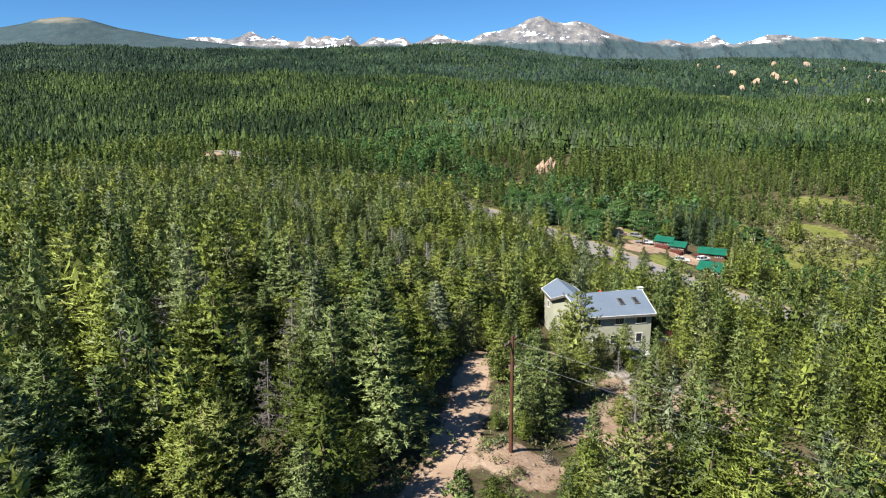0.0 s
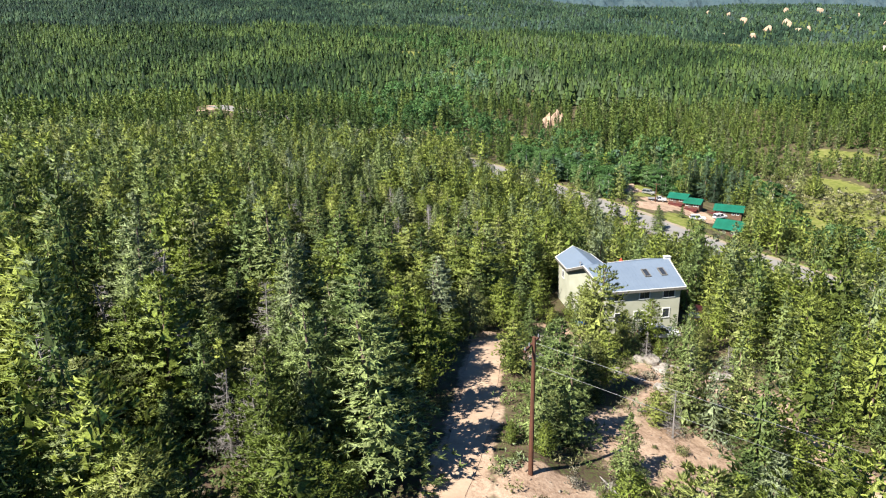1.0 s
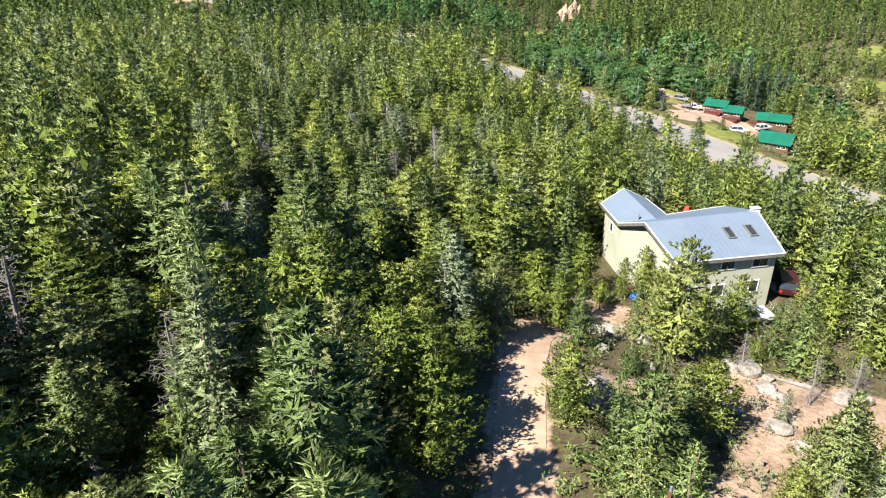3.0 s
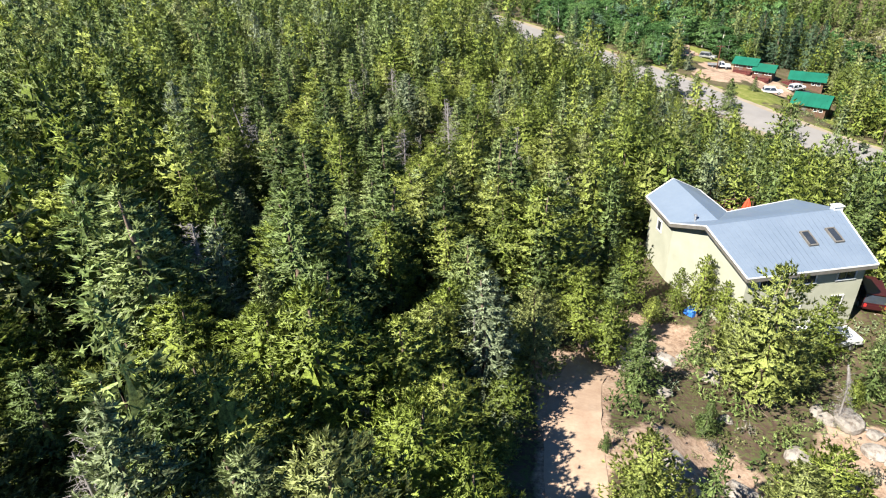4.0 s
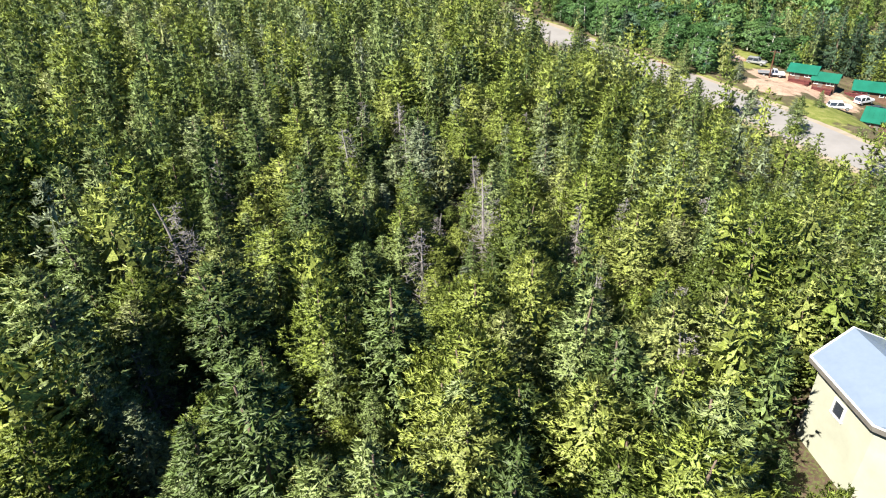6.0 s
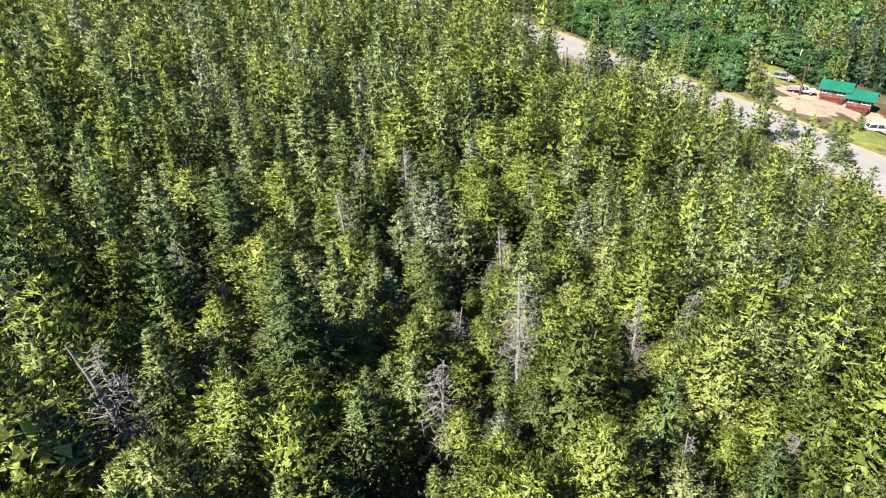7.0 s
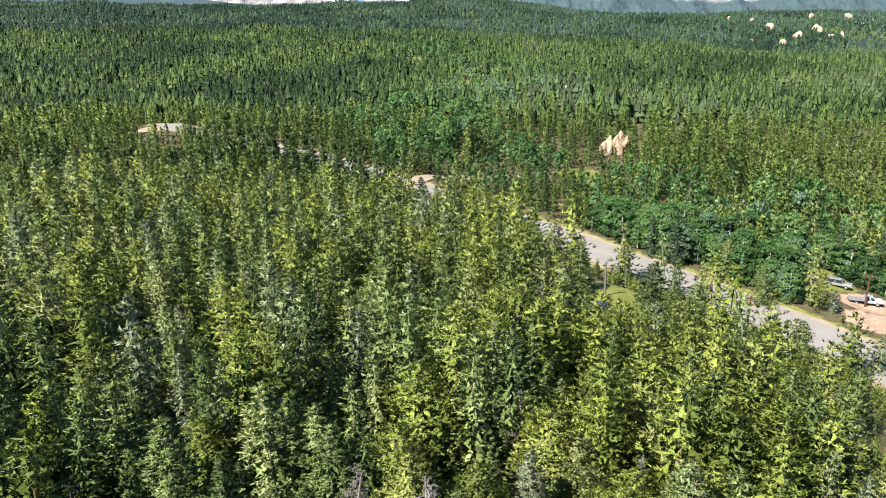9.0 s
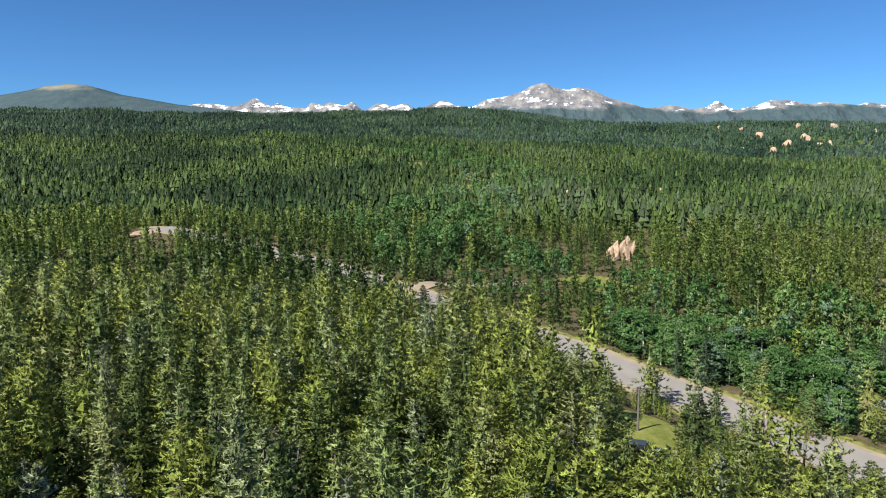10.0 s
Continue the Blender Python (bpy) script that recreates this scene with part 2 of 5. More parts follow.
FAR_KNOTS = [
    (-137, 390, 13), (141, 400, 3), (121, 600, 11), (22, 748, 33), (72, 530, 18), (515, 1145, 40), (-525, 900, 52), (-217, 900, 57), (243, 900, 44), (672, 1000, 28),
    (-166, 500, 8), (-330, 450, 10), (270, 400, 6), (-991, 1500, 145), (-611, 1500, 142), (-293, 1800, 150), (1, 1800, 148), (340, 1800, 132), (693, 1500, 106), (971, 1600, 108), (-1520, 2300, 218), (-940, 2300, 209), (-470, 2300, 211), (-318, 2300, 222),
    (-160, 2300, 207), (-85, 2300, 226), (32, 2300, 225), (170, 2300, 216), (325, 2300, 196), (423, 2300, 180), (620, 2300, 156), (815, 2300, 155), (930, 2300, 169), (1065, 2300, 168), (1200, 2300, 160), (1530, 2300, 138),
    (0, 3200, 120), (-2200, 3200, 150), (2400, 3200, 120), (0, 4800, 150),
]


def uv(x, y):
    return x / (y + 150.0), np.log((y + 150.0) / 150.0)


def spline_weights():
    k = np.array(KNOTS + FAR_KNOTS, float)
    u, v = uv(k[:, 0], k[:, 1])
    p = np.stack([u, v], 1)
    r2 = ((p[:, None] - p[None]) ** 2).sum(2)
    n = len(k)
    a = np.zeros((n + 3, n + 3))
    a[:n, :n] = 0.5 * r2 * np.log(r2 + 1e-9) + np.eye(n) * 2e-4
    a[:n, n], a[:n, n + 1:] = 1, p
    a[n, :n], a[n + 1:, :n] = 1, p.T
    return p, np.linalg.solve(a, np.concatenate([k[:, 2], np.zeros(3)]))


SPLINE = spline_weights()


def hills(x, y):
    """The height of the land, without its roads."""
    p, w = SPLINE
    x, y = np.asarray(x, float), np.maximum(np.asarray(y, float), -110.0)
    u, v = uv(x, y)
    out = w[-3] + w[-2] * u + w[-1] * v
    for (pu, pv), wi in zip(p, w):
        r2 = (u - pu) ** 2 + (v - pv) ** 2
        out = out + wi * 0.5 * r2 * np.log(r2 + 1e-9)
    near = 1 / (1 + np.exp((y - 700) / 120))
    far = np.clip((y - 500) / 900, 0, 1) * np.clip((2250 - y) / 500, 0, 1)
    out = out + near * (0.35 * np.sin(x * 0.31 + 1.3 * np.sin(y * 0.11)) * np.cos(y * 0.27) + 0.5 * np.sin(x * 0.083 + y * 0.06))
    return out + far * (8 * np.sin(x * 0.011 + 2 * np.sin(y * 0.004)) * np.cos(y * 0.009 + 1) + 4 * np.sin(x * 0.031 + y * 0.02))


def along(line, x, y):
    """Distance to a line in plan, and the nearest point's place along it."""
    x, y = np.asarray(x, float), np.asarray(y, float)
    best, px, py = np.full(x.shape, 1e9), np.zeros(x.shape), np.zeros(x.shape)
    for (ax, ay), (bx, by) in zip(line, line[1:]):
        dx, dy = bx - ax, by - ay
        s = np.clip(((x - ax) * dx + (y - ay) * dy) / (dx * dx + dy * dy), 0, 1)
        qx, qy = ax + s * dx, ay + s * dy
        d = np.hypot(x - qx, y - qy)
        hit = d < best
        best, px, py = np.where(hit, d, best), np.where(hit, qx, px), np.where(hit, qy, py)
    return best, px, py


def road_height(x):
    x = np.asarray(x, float)
    return 4.8 - 0.165 * np.clip(x, 0, 50) - 0.12 * np.clip(x - 50, 0, 200) - 0.09 * np.clip(x, -200, 0)


def soft(d, a, b):
    s = np.clip((d - a) / (b - a), 0, 1)
    return s * s * (3 - 2 * s)


def height(x, y):
    """The height of the ground, levelled along the paved road and the drives and under the house."""
    z = hills(x, y)
    d, px, py = along(ROAD, x, y)
    z = np.where(d < 30, z + (road_height(px) - z) * (1 - soft(d, 8.5, 28)), z)
    for line, wide in ((DRIVE, 3.2), (TRACK, 2.8)):
        d, px, py = along(line, x, y)
        z = np.where(d < 7, z + (hills(px, py) - z) * (1 - soft(d, wide, 7)), z)
    d = np.hypot(np.asarray(x) - 22.5, np.asarray(y) - 91)
    return np.where(d < 16, z + (10.2 - z) * (1 - soft(d, 9, 16)) * 0.85, z)


def ground_z(x, y):
    return float(height(np.array([x]), np.array([y]))[0])


def mesh_object(name, verts, faces, material, parent=None, smooth=False, normals=None):
    """A mesh from arrays of points and of triangles or quads."""
    verts, faces = np.asarray(verts, np.float32), np.asarray(faces, np.int32)
    me = bpy.data.meshes.new(name)
    n = faces.shape[1]
    me.vertices.add(len(verts))
    me.vertices.foreach_set("co", verts.ravel())
    me.loops.add(faces.size)
    me.loops.foreach_set("vertex_index", faces.ravel())
    me.polygons.add(len(faces))
    me.polygons.foreach_set("loop_start", np.arange(0, faces.size, n, dtype=np.int32))
    me.polygons.foreach_set("use_smooth", np.full(len(faces), smooth))
    me.update(calc_edges=True)
    if normals is not None:
        me.attributes.new("custom_normal", "FLOAT_VECTOR", "POINT").data.foreach_set("vector", np.asarray(normals, np.float32).ravel())
    me.materials.append(material)
    ob = new(name, me)
    ob.parent = parent
    return ob


def grid_faces(rows, cols):
    i = np.arange(rows - 1)[:, None] * cols + np.arange(cols - 1)[None]
    i = i.ravel()
    return np.stack([i, i + 1, i + cols + 1, i + cols], 1)


def blob(x, y, cx, cy, r):
    return np.exp(-(((x - cx) ** 2 + (y - cy) ** 2) / (r * r)) ** 2)


GRASS = [(14, 198, 9), (58, 223, 5.5), (72, 197, 9), (66, 236, 10), (88, 188, 11), (100, 172, 10), (122, 205, 15), (128, 236, 13), (20, 715, 26), (-35, 800, 22), (150, 262, 16), (45, 745, 22), (118, 259, 14), (133, 218, 15), (150, 238, 14), (140, 228, 14), (40, 330, 14), (560, 830, 60), (525, 1140, 55), (180, 300, 18), (12, 640, 24)]
BARE = [(16, 56, 6.5), (19, 63, 4), (6, 47, 3.5), (5.2, 77, 4.2), (12.5, 84, 4.6), (28, 69, 5), (63.5, 236.5, 6), (79, 211, 6.5), (65, 211, 6.5), (70.5, 222, 6.5), (74, 216, 6), (14.5, 127, 2.6), (-137, 393, 7.5), (-131, 376, 6), (10, 69, 4), (22, 70, 5), (33, 90, 3)]


def open_land(x, y):
    """How open the land is: grass and bare ground, 0 to 1."""
    x, y = np.asarray(x, float), np.asarray(y, float)
    g, b = np.zeros(x.shape), np.zeros(x.shape)
    for cx, cy, r in GRASS:
        g = np.maximum(g, blob(x, y, cx, cy, r))
    for cx, cy, r in BARE:
        b = np.maximum(b, blob(x, y, cx, cy, r))
    for line in (DRIVE, TRACK):
        b = np.maximum(b, 0.85 * (1 - soft(along(line, x, y)[0], 1.0, 3.0)))
    d = along(ROAD, x, y)[0]
    g = np.maximum(g, 0.75 * (1 - soft(d, 7, 10.5)))
    return g, b


def build_ground():
    y = np.concatenate([np.linspace(-105, 18, 16), np.arange(20, 262, 1.15), np.exp(np.linspace(math.log(264 + 150), math.log(5040), 150)) - 150])
    rows, cols = len(y), 250
    u = np.linspace(-1, 1, cols)
    u = 1.35 * (0.5 * u + 0.5 * u ** 3)
    y = np.repeat(y[:, None], cols, 1)
    x = u[None] * (y + 150)
    z = height(x, y)
    ob = mesh_object("ground", np.stack([x, y, z], 2).reshape(-1, 3), grid_faces(rows, cols), M_GROUND, smooth=True)
    g, b = open_land(x, y)
    far = np.clip((y - 420) / 500, 0, 1)
    zone = np.stack([g, b, far, np.ones_like(g)], 2).reshape(-1, 4).astype(np.float32)
    ob.data.color_attributes.new("zone", "FLOAT_COLOR", "POINT").data.foreach_set("color", zone.ravel())
    tagged(ob, "forest floor of brown duff, pale dirt and grass", "ground", kind="structure")


def ribbon(name, line, wide, lift, material, label, category, step=2.0, level=height, ragged=0.0):
    """A strip of road along a smoothed line, with a thickness, lying on the ground."""
    pts = np.array(line, float)
    for _ in range(3):
        q = np.empty((2 * len(pts) - 2, 2))
        q[0::2], q[1::2] = 0.75 * pts[:-1] + 0.25 * pts[1:], 0.25 * pts[:-1] + 0.75 * pts[1:]
        pts = np.concatenate([pts[:1], q, pts[-1:]])
    d = np.concatenate([[0], np.cumsum(np.hypot(*np.diff(pts, axis=0).T))])
    s = np.arange(0, d[-1], step)
    p = np.stack([np.interp(s, d, pts[:, 0]), np.interp(s, d, pts[:, 1])], 1)
    t = np.gradient(p, axis=0)
    t /= np.hypot(*t.T)[:, None]
    side = np.stack([t[:, 1], -t[:, 0]], 1)
    across = np.array([-0.5, -0.5, -0.25, 0, 0.25, 0.5, 0.5])
    drop = np.array([-0.5, 0, 0.03, 0.05, 0.03, 0, -0.5])
    rng = np.random.default_rng(7)
    w = wide * (1 + ragged * (np.convolve(rng.normal(size=len(s) + 8), np.ones(9) / 9, "valid") * 2.0))
    q = p[:, None] + side[:, None] * across[None, :, None] * w[:, None, None]
    z = level(q[..., 0], q[..., 1]) + lift + drop[None]
    ob = mesh_object(name, np.concatenate([q, z[..., None]], 2).reshape(-1, 3), grid_faces(len(s), len(across)), material, smooth=False)
    return tagged(ob, label, category, kind="structure")


build_ground()
ribbon("road_shoulder", ROAD, 14.4, 0.10, M_SHOULDER, "tan gravel shoulder along a mountain road", "road shoulder", level=lambda x, y: road_height(along(ROAD, x, y)[1]), ragged=0.10)
ribbon("road", ROAD, 10.6, 0.17, M_ASPHALT, "pale grey asphalt mountain road", "road", level=lambda x, y: road_height(along(ROAD, x, y)[1]))
ribbon("side_road", SPUR, 6.0, 0.22, M_SHOULDER, "pale gravel side road at a junction", "side road", ragged=0.1, level=lambda x, y: np.maximum(height(x, y), road_height(x) - 0.4))
ribbon("driveway", DRIVE, 2.7, 0.04, M_DIRT, "pinkish dirt drive between pines", "driveway", step=1.0, ragged=0.22)
ribbon("dirt_track", TRACK, 2.4, 0.04, M_DIRT, "pale dirt track among pines", "dirt track", step=1.0, ragged=0.2)


# ---- mountains ----
def mountain(name, profile, y0, depth, base, material, label, rough, seed, smooth=True):
    """A range: its skyline falls towards the front in gullied slopes."""
    xs = np.array([p[0] for p in profile], float)
    zs = np.array([p[1] for p in profile], float)
    cols, rows = int((xs[-1] - xs[0]) / 9), 46
    x = np.linspace(xs[0], xs[-1], cols)
    s = np.linspace(0, 1, rows)
    crest = np.interp(x, xs, zs)
    v = np.zeros((rows, cols, 3))
    for i in range(rows):
        k = s[i]
        front = k / 0.8 if k < 0.8 else 1 - (k - 0.8) / 0.2
        wide = 1 + int(26 * max(0.0, 1 - front))
        line = np.convolve(np.pad(crest, wide, "edge"), np.ones(2 * wide + 1) / (2 * wide + 1), "valid")
        h = base + (line - base) * front ** 1.25
        amp = rough * math.sin(math.pi * min(front, 1)) ** 0.8 + rough * 0.06
        y = y0 - depth * 0.8 + depth * k
        n = np.array([noise.fractal(Vector((xx * 0.006 + seed, y * 0.004, 0)), 1.0, 2.0, 5) for xx in x])
        v[i] = np.stack([x, np.full(cols, y), h + amp * n], 1)
    ob = mesh_object(name, v.reshape(-1, 3), grid_faces(rows, cols), material, smooth=smooth)
    return tagged(ob, label, "mountain", kind="structure")


RANGE_SOUTH = [(-1871, 473), (-1753, 487), (-1637, 493), (-1484, 470), (-1404, 491), (-1324, 531), (-1269, 497), (-1212, 471), (-1172, 496), (-1097, 463), (-969, 454), (-936, 494), (-864, 472), (-805, 493), (-709, 463), (-646, 496), (-571, 428), (-476, 483), (-361, 460), (-275, 481), (-206, 433), (-89, 480), (-12, 501), (65, 460), (181, 448), (259, 492), (374, 509), (440, 440)]
MASSIF = [(150, 400), (259, 488), (375, 502), (509, 537), (585, 580), (662, 598), (740, 561), (836, 549), (905, 567), (990, 548), (1109, 492), (1226, 461), (1344, 427), (1480, 395)]
RANGE_NORTH = [(1230, 400), (1344, 427), (1479, 437), (1556, 451), (1634, 436), (1701, 417), (1808, 434), (1874, 478), (1943, 440), (2004, 410), (2156, 439), (2249, 475), (2384, 474), (2504, 443), (2618, 457), (2735, 448), (2853, 436), (2927, 454), (3038, 438), (3544, 464), (4200, 420)]
DOME = [(-3468, 399), (-2819, 439), (-2494, 470), (-2364, 490), (-2264, 513), (-2136, 524), (-2025, 517), (-1933, 493), (-1826, 461), (-1669, 433), (-1513, 404), (-1164, 364), (-845, 331)]
M_ALPS = mountain_material("hazed_snowy_rock", 400, 0.06, False)
M_MASSIF = mountain_material("hazed_massif_rock", 405, 0.02, False)
M_DOME = mountain_material("hazed_wooded_dome", 485, 0.0, True)
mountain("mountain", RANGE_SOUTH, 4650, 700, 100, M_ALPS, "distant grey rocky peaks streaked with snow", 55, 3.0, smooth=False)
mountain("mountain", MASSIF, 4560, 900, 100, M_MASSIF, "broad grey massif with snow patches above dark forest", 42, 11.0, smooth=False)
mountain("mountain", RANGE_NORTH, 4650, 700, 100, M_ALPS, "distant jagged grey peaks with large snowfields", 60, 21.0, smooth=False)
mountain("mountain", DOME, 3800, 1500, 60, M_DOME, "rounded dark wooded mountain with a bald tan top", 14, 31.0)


# ---- trees ----
def blades(rng, centres, ways, size, count, width, spread=0.9):
    """Tufts: at each centre some pointed blades that fan out along its way."""
    c = np.repeat(centres, count, 0)
    d = np.repeat(ways, count, 0) + rng.normal(0, spread, (len(c), 3)) * 0.75
    d /= np.linalg.norm(d, axis=1)[:, None]
    s = np.cross(d, rng.normal(size=(len(c), 3)))
    s /= np.linalg.norm(s, axis=1)[:, None] + 1e-9
    long = size * rng.uniform(0.6, 1.25, len(c))[:, None]
    w = width * rng.uniform(0.7, 1.3, len(c))[:, None]
    foot = c - d * long * 0.25
    v = np.stack([foot + s * w, foot - s * w, c + d * long], 1)
    face = np.cross(v[:, 1] - v[:, 0], v[:, 2] - v[:, 0])
    face /= np.linalg.norm(face, axis=1)[:, None] + 1e-9
    out = np.repeat(ways, count, 0) * np.array([1, 1, 0.45]) + np.array([0, 0, 0.16])
    out /= np.linalg.norm(out, axis=1)[:, None] + 1e-9
    turned = (face * out).sum(1) < 0
    v[turned] = v[turned][:, [1, 0, 2]]
    face[turned] *= -1
    n = 0.9 * out + 0.28 * face
    n /= np.linalg.norm(n, axis=1)[:, None]
    return v.reshape(-1, 3), np.arange(3 * len(v)).reshape(-1, 3), np.repeat(n, 3, 0)


def outline(t, power, round_top):
    """A crown's half-width at the share t of its height."""
    if not round_top:
        return (1 - t) ** power
    return (1 - t ** (1.8 + 0.6 * round_top)) ** 0.8 * (0.65 + 0.35 * min(1, t * 4))


def boughs(rng, fans):
    """Flat, pointed sprays of foliage along the branches: root, way, side, length, stoutness."""
    v, n = [], []
    for root, out, side, length, stout in fans:
        wide = length * stout * rng.uniform(0.26, 0.42)
        mid = root + out * length * rng.uniform(0.5, 0.68)
        tip = root + out * length * 0.98 + np.array([0, 0, -0.08 * length])
        sag = np.array([0, 0, rng.uniform(0.15, 0.55) * wide])
        v += [root + np.array([0, 0, 0.05]), mid + side * wide - sag, mid - side * wide - sag, tip]
        up = np.array([out[0] * 0.75, out[1] * 0.75, 0.75])
        n += [up, up + side * 0.5, up - side * 0.5, up + out * 0.3]
    v, n = np.array(v), np.array(n)
    k = np.arange(len(fans))[:, None] * 4
    f = np.stack([k + np.array([[0, 2, 1]]), k + np.array([[1, 2, 3]])], 1).reshape(-1, 3)
    return v, f, n / np.linalg.norm(n, axis=1)[:, None]


def both(a, b):
    return np.concatenate([a[0], b[0]]), np.concatenate([a[1], b[1] + len(a[0])]), np.concatenate([a[2], b[2]])


def heart(rng, high, wide, clear, power, round_top, rows=18, points=9):
    """The close-grown inside of a crown: small ragged sprays that hang round the stem."""
    v, n = [], []
    for i in range(rows):
        t = 0.88 * i / rows
        z = high * (clear + (1 - clear) * t)
        for j in range(points):
            a = 6.283 * (j + 0.5 * (i % 2)) / points + rng.normal(0, 0.3)
            r = wide * outline(t, power, round_top) * rng.uniform(0.22, 0.58) + 0.03
            half, rise = 2.6 / points * rng.uniform(0.5, 1.1), high / rows * rng.uniform(0.4, 0.9)
            for b, q, up in ((a - half, r, rng.normal(-0.1, 0.2)), (a + half, r * rng.uniform(0.7, 1.1), rng.normal(-0.1, 0.2)), (a, 0.5 * r, rise)):
                v.append((q * math.cos(b), q * math.sin(b), z + up))
                n.append((math.cos(a) * 0.9, math.sin(a) * 0.9, 0.2))
    v, n = np.array(v), np.array(n)
    return v, np.arange(len(v)).reshape(-1, 3), n / np.linalg.norm(n, axis=1)[:, None]


def conifer_crown(rng, high, wide, clear, count, size, per, width, droop=-0.25, power=0.8, round_top=0.0, each=1.0, fan=2, lift=0.5):
    """Points and faces of a crown whose branches ring a stem, longest below."""
    cs, ds, fans = [], [], []
    for i in range(count):
        t = (i + rng.uniform()) / count
        t = t ** 0.9
        h = clear + (1 - clear) * t
        prof = outline(t, power, round_top)
        length = wide * prof * rng.uniform(0.6, 1.18) + 0.12
        a = i * 2.39996 + rng.normal(0, 0.35)
        slope = droop * (1 - t) + 0.55 * t + rng.normal(0, 0.2)
        out = np.array([math.cos(a), math.sin(a), slope])
        tang = np.array([-math.sin(a), math.cos(a), 0])
        if not fan:
            fans.append((np.array([0, 0, h * high]), np.array([math.cos(a), math.sin(a), slope * 0.8]), tang, length * 0.65, 0.3))
        for k in range(fan):
            b = a + (rng.normal(0, 0.12) if k == 0 else rng.choice((-0.55, 0.55)))
            o = np.array([math.cos(b), math.sin(b), slope * 0.8])
            fans.append((np.array([0, 0, h * high]), o, np.array([-math.sin(b), math.cos(b), 0]), length * (1 if k == 0 else 0.8), 1.0))
        n = max(2, int((1.5 + length * 3.4) * each))
        f = rng.uniform(0.30, 1.05, n) ** 0.75
        c = out[None] * (f * length)[:, None] + tang[None] * (rng.normal(0, 0.30, n) * length * (1.15 - f * 0.6))[:, None]
        c[:, 2] += h * high + rng.normal(0, 0.05, n) - 0.10 * length * f ** 2
        cs.append(c)
        ds.append(out[None] + tang[None] * rng.normal(0, 0.5, n)[:, None] + np.array([0, 0, lift]))
    tip = np.stack([np.zeros(4), np.zeros(4), high * np.linspace(0.93, 1.0, 4)], 1)
    cs.append(tip)
    ds.append(np.repeat([[0, 0, 1.6]], 4, 0))
    tufts = blades(rng, np.concatenate(cs), np.concatenate(ds), size, per, width)
    return both(both(tufts, boughs(rng, fans)), heart(rng, high, wide, clear, power, round_top, *((18, 9) if count > 80 else (13, 7))))


def stem(rng, high, thick, sides=6, top=0.03, bend=0.02, start=-0.6):
    """A tapered, slightly bent trunk."""
    rows = 6
    bx, by = rng.normal(0, bend, 2) * high
    v = []
    for k in range(rows):
        t = k / (rows - 1)
        r = thick * (1 - t) ** 0.8 + top + (thick * 0.35 if k == 0 else 0)
        for j in range(sides):
            a = 2 * math.pi * j / sides
            v.append((bx * t * t + r * math.cos(a), by * t * t + r * math.sin(a), start + (high - start) * t))
    f = []
    for k in range(rows - 1):
        for j in range(sides):
            a, b = k * sides + j, k * sides + (j + 1) % sides
            f += [(a, b, b + sides), (a, b + sides, a + sides)]
    return np.array(v), np.array(f)


def rods(rng, starts, ends, thick):
    """Thin three-sided twigs from start to end."""
    v, f = [], []
    for a, b in zip(starts, ends):
        d = (b - a) / (np.linalg.norm(b - a) + 1e-9)
        s = np.cross(d, (0.3, 0.2, 0.9))
        s /= np.linalg.norm(s) + 1e-9
        w = np.cross(d, s)
        k = len(v)
        for ang in (0, 2.1, 4.2):
            v.append(a + thick * (s * math.cos(ang) + w * math.sin(ang)))
        v.append(b)
        f += [(k, k + 1, k + 3), (k + 1, k + 2, k + 3), (k + 2, k, k + 3)]
    return np.array(v), np.array(f)


def join(*meshes):
    vs, fs, n = [], [], 0
    for v, f in meshes:
        vs.append(v)
        fs.append(f + n)
        n += len(v)
    return np.concatenate(vs), np.concatenate(fs)


def bare_limbs(rng, high, wide, count, low=0.1, top=0.95, twigs=2, thick=0.03):
    starts, ends = [], []
    for i in range(count):
        t = rng.uniform(low, top)
        a = rng.uniform(0, 6.28)
        length = wide * (1.1 - t) * rng.uniform(0.5, 1.2) + 0.2
        s = np.array([0, 0, t * high])
        e = s + np.array([math.cos(a) * length, math.sin(a) * length, length * rng.normal(0.1, 0.25)])
        starts.append(s), ends.append(e)
        for _ in range(twigs):
            m = s + (e - s) * rng.uniform(0.4, 0.85)
            starts.append(m), ends.append(m + rng.normal(0, 0.3, 3) * length)
    return rods(rng, starts, ends, thick)


def tree_thing(name, trunk, crown, bark, leaves, label, category, group):
    base = new(name)
    mesh_object("trunk", *trunk, bark, base, smooth=True)
    if crown is not None:
        mesh_object("crown", crown[0], crown[1], leaves, base, smooth=True, normals=crown[2])
    return tagged(base, label, category, group)


def pine(seed, high=11.0):
    rng = np.random.default_rng(seed)
    wide = rng.uniform(2.2, 2.9)
    crown = conifer_crown(rng, high, wide, rng.uniform(0.08, 0.22), 100, 0.28, 8, 0.055, 0.14, round_top=rng.uniform(0.0, 1.6), each=1.5, fan=0, lift=0.75)
    trunk = join(stem(rng, high * 0.97, 0.15), bare_limbs(rng, high, wide * 0.8, 14, 0.08, 0.45, 1, 0.02))
    return tree_thing("pine_tree", trunk, crown, M_BARK, M_PINE, "tall green lodgepole pine on the forest floor", "pine tree", "pines of the forest")


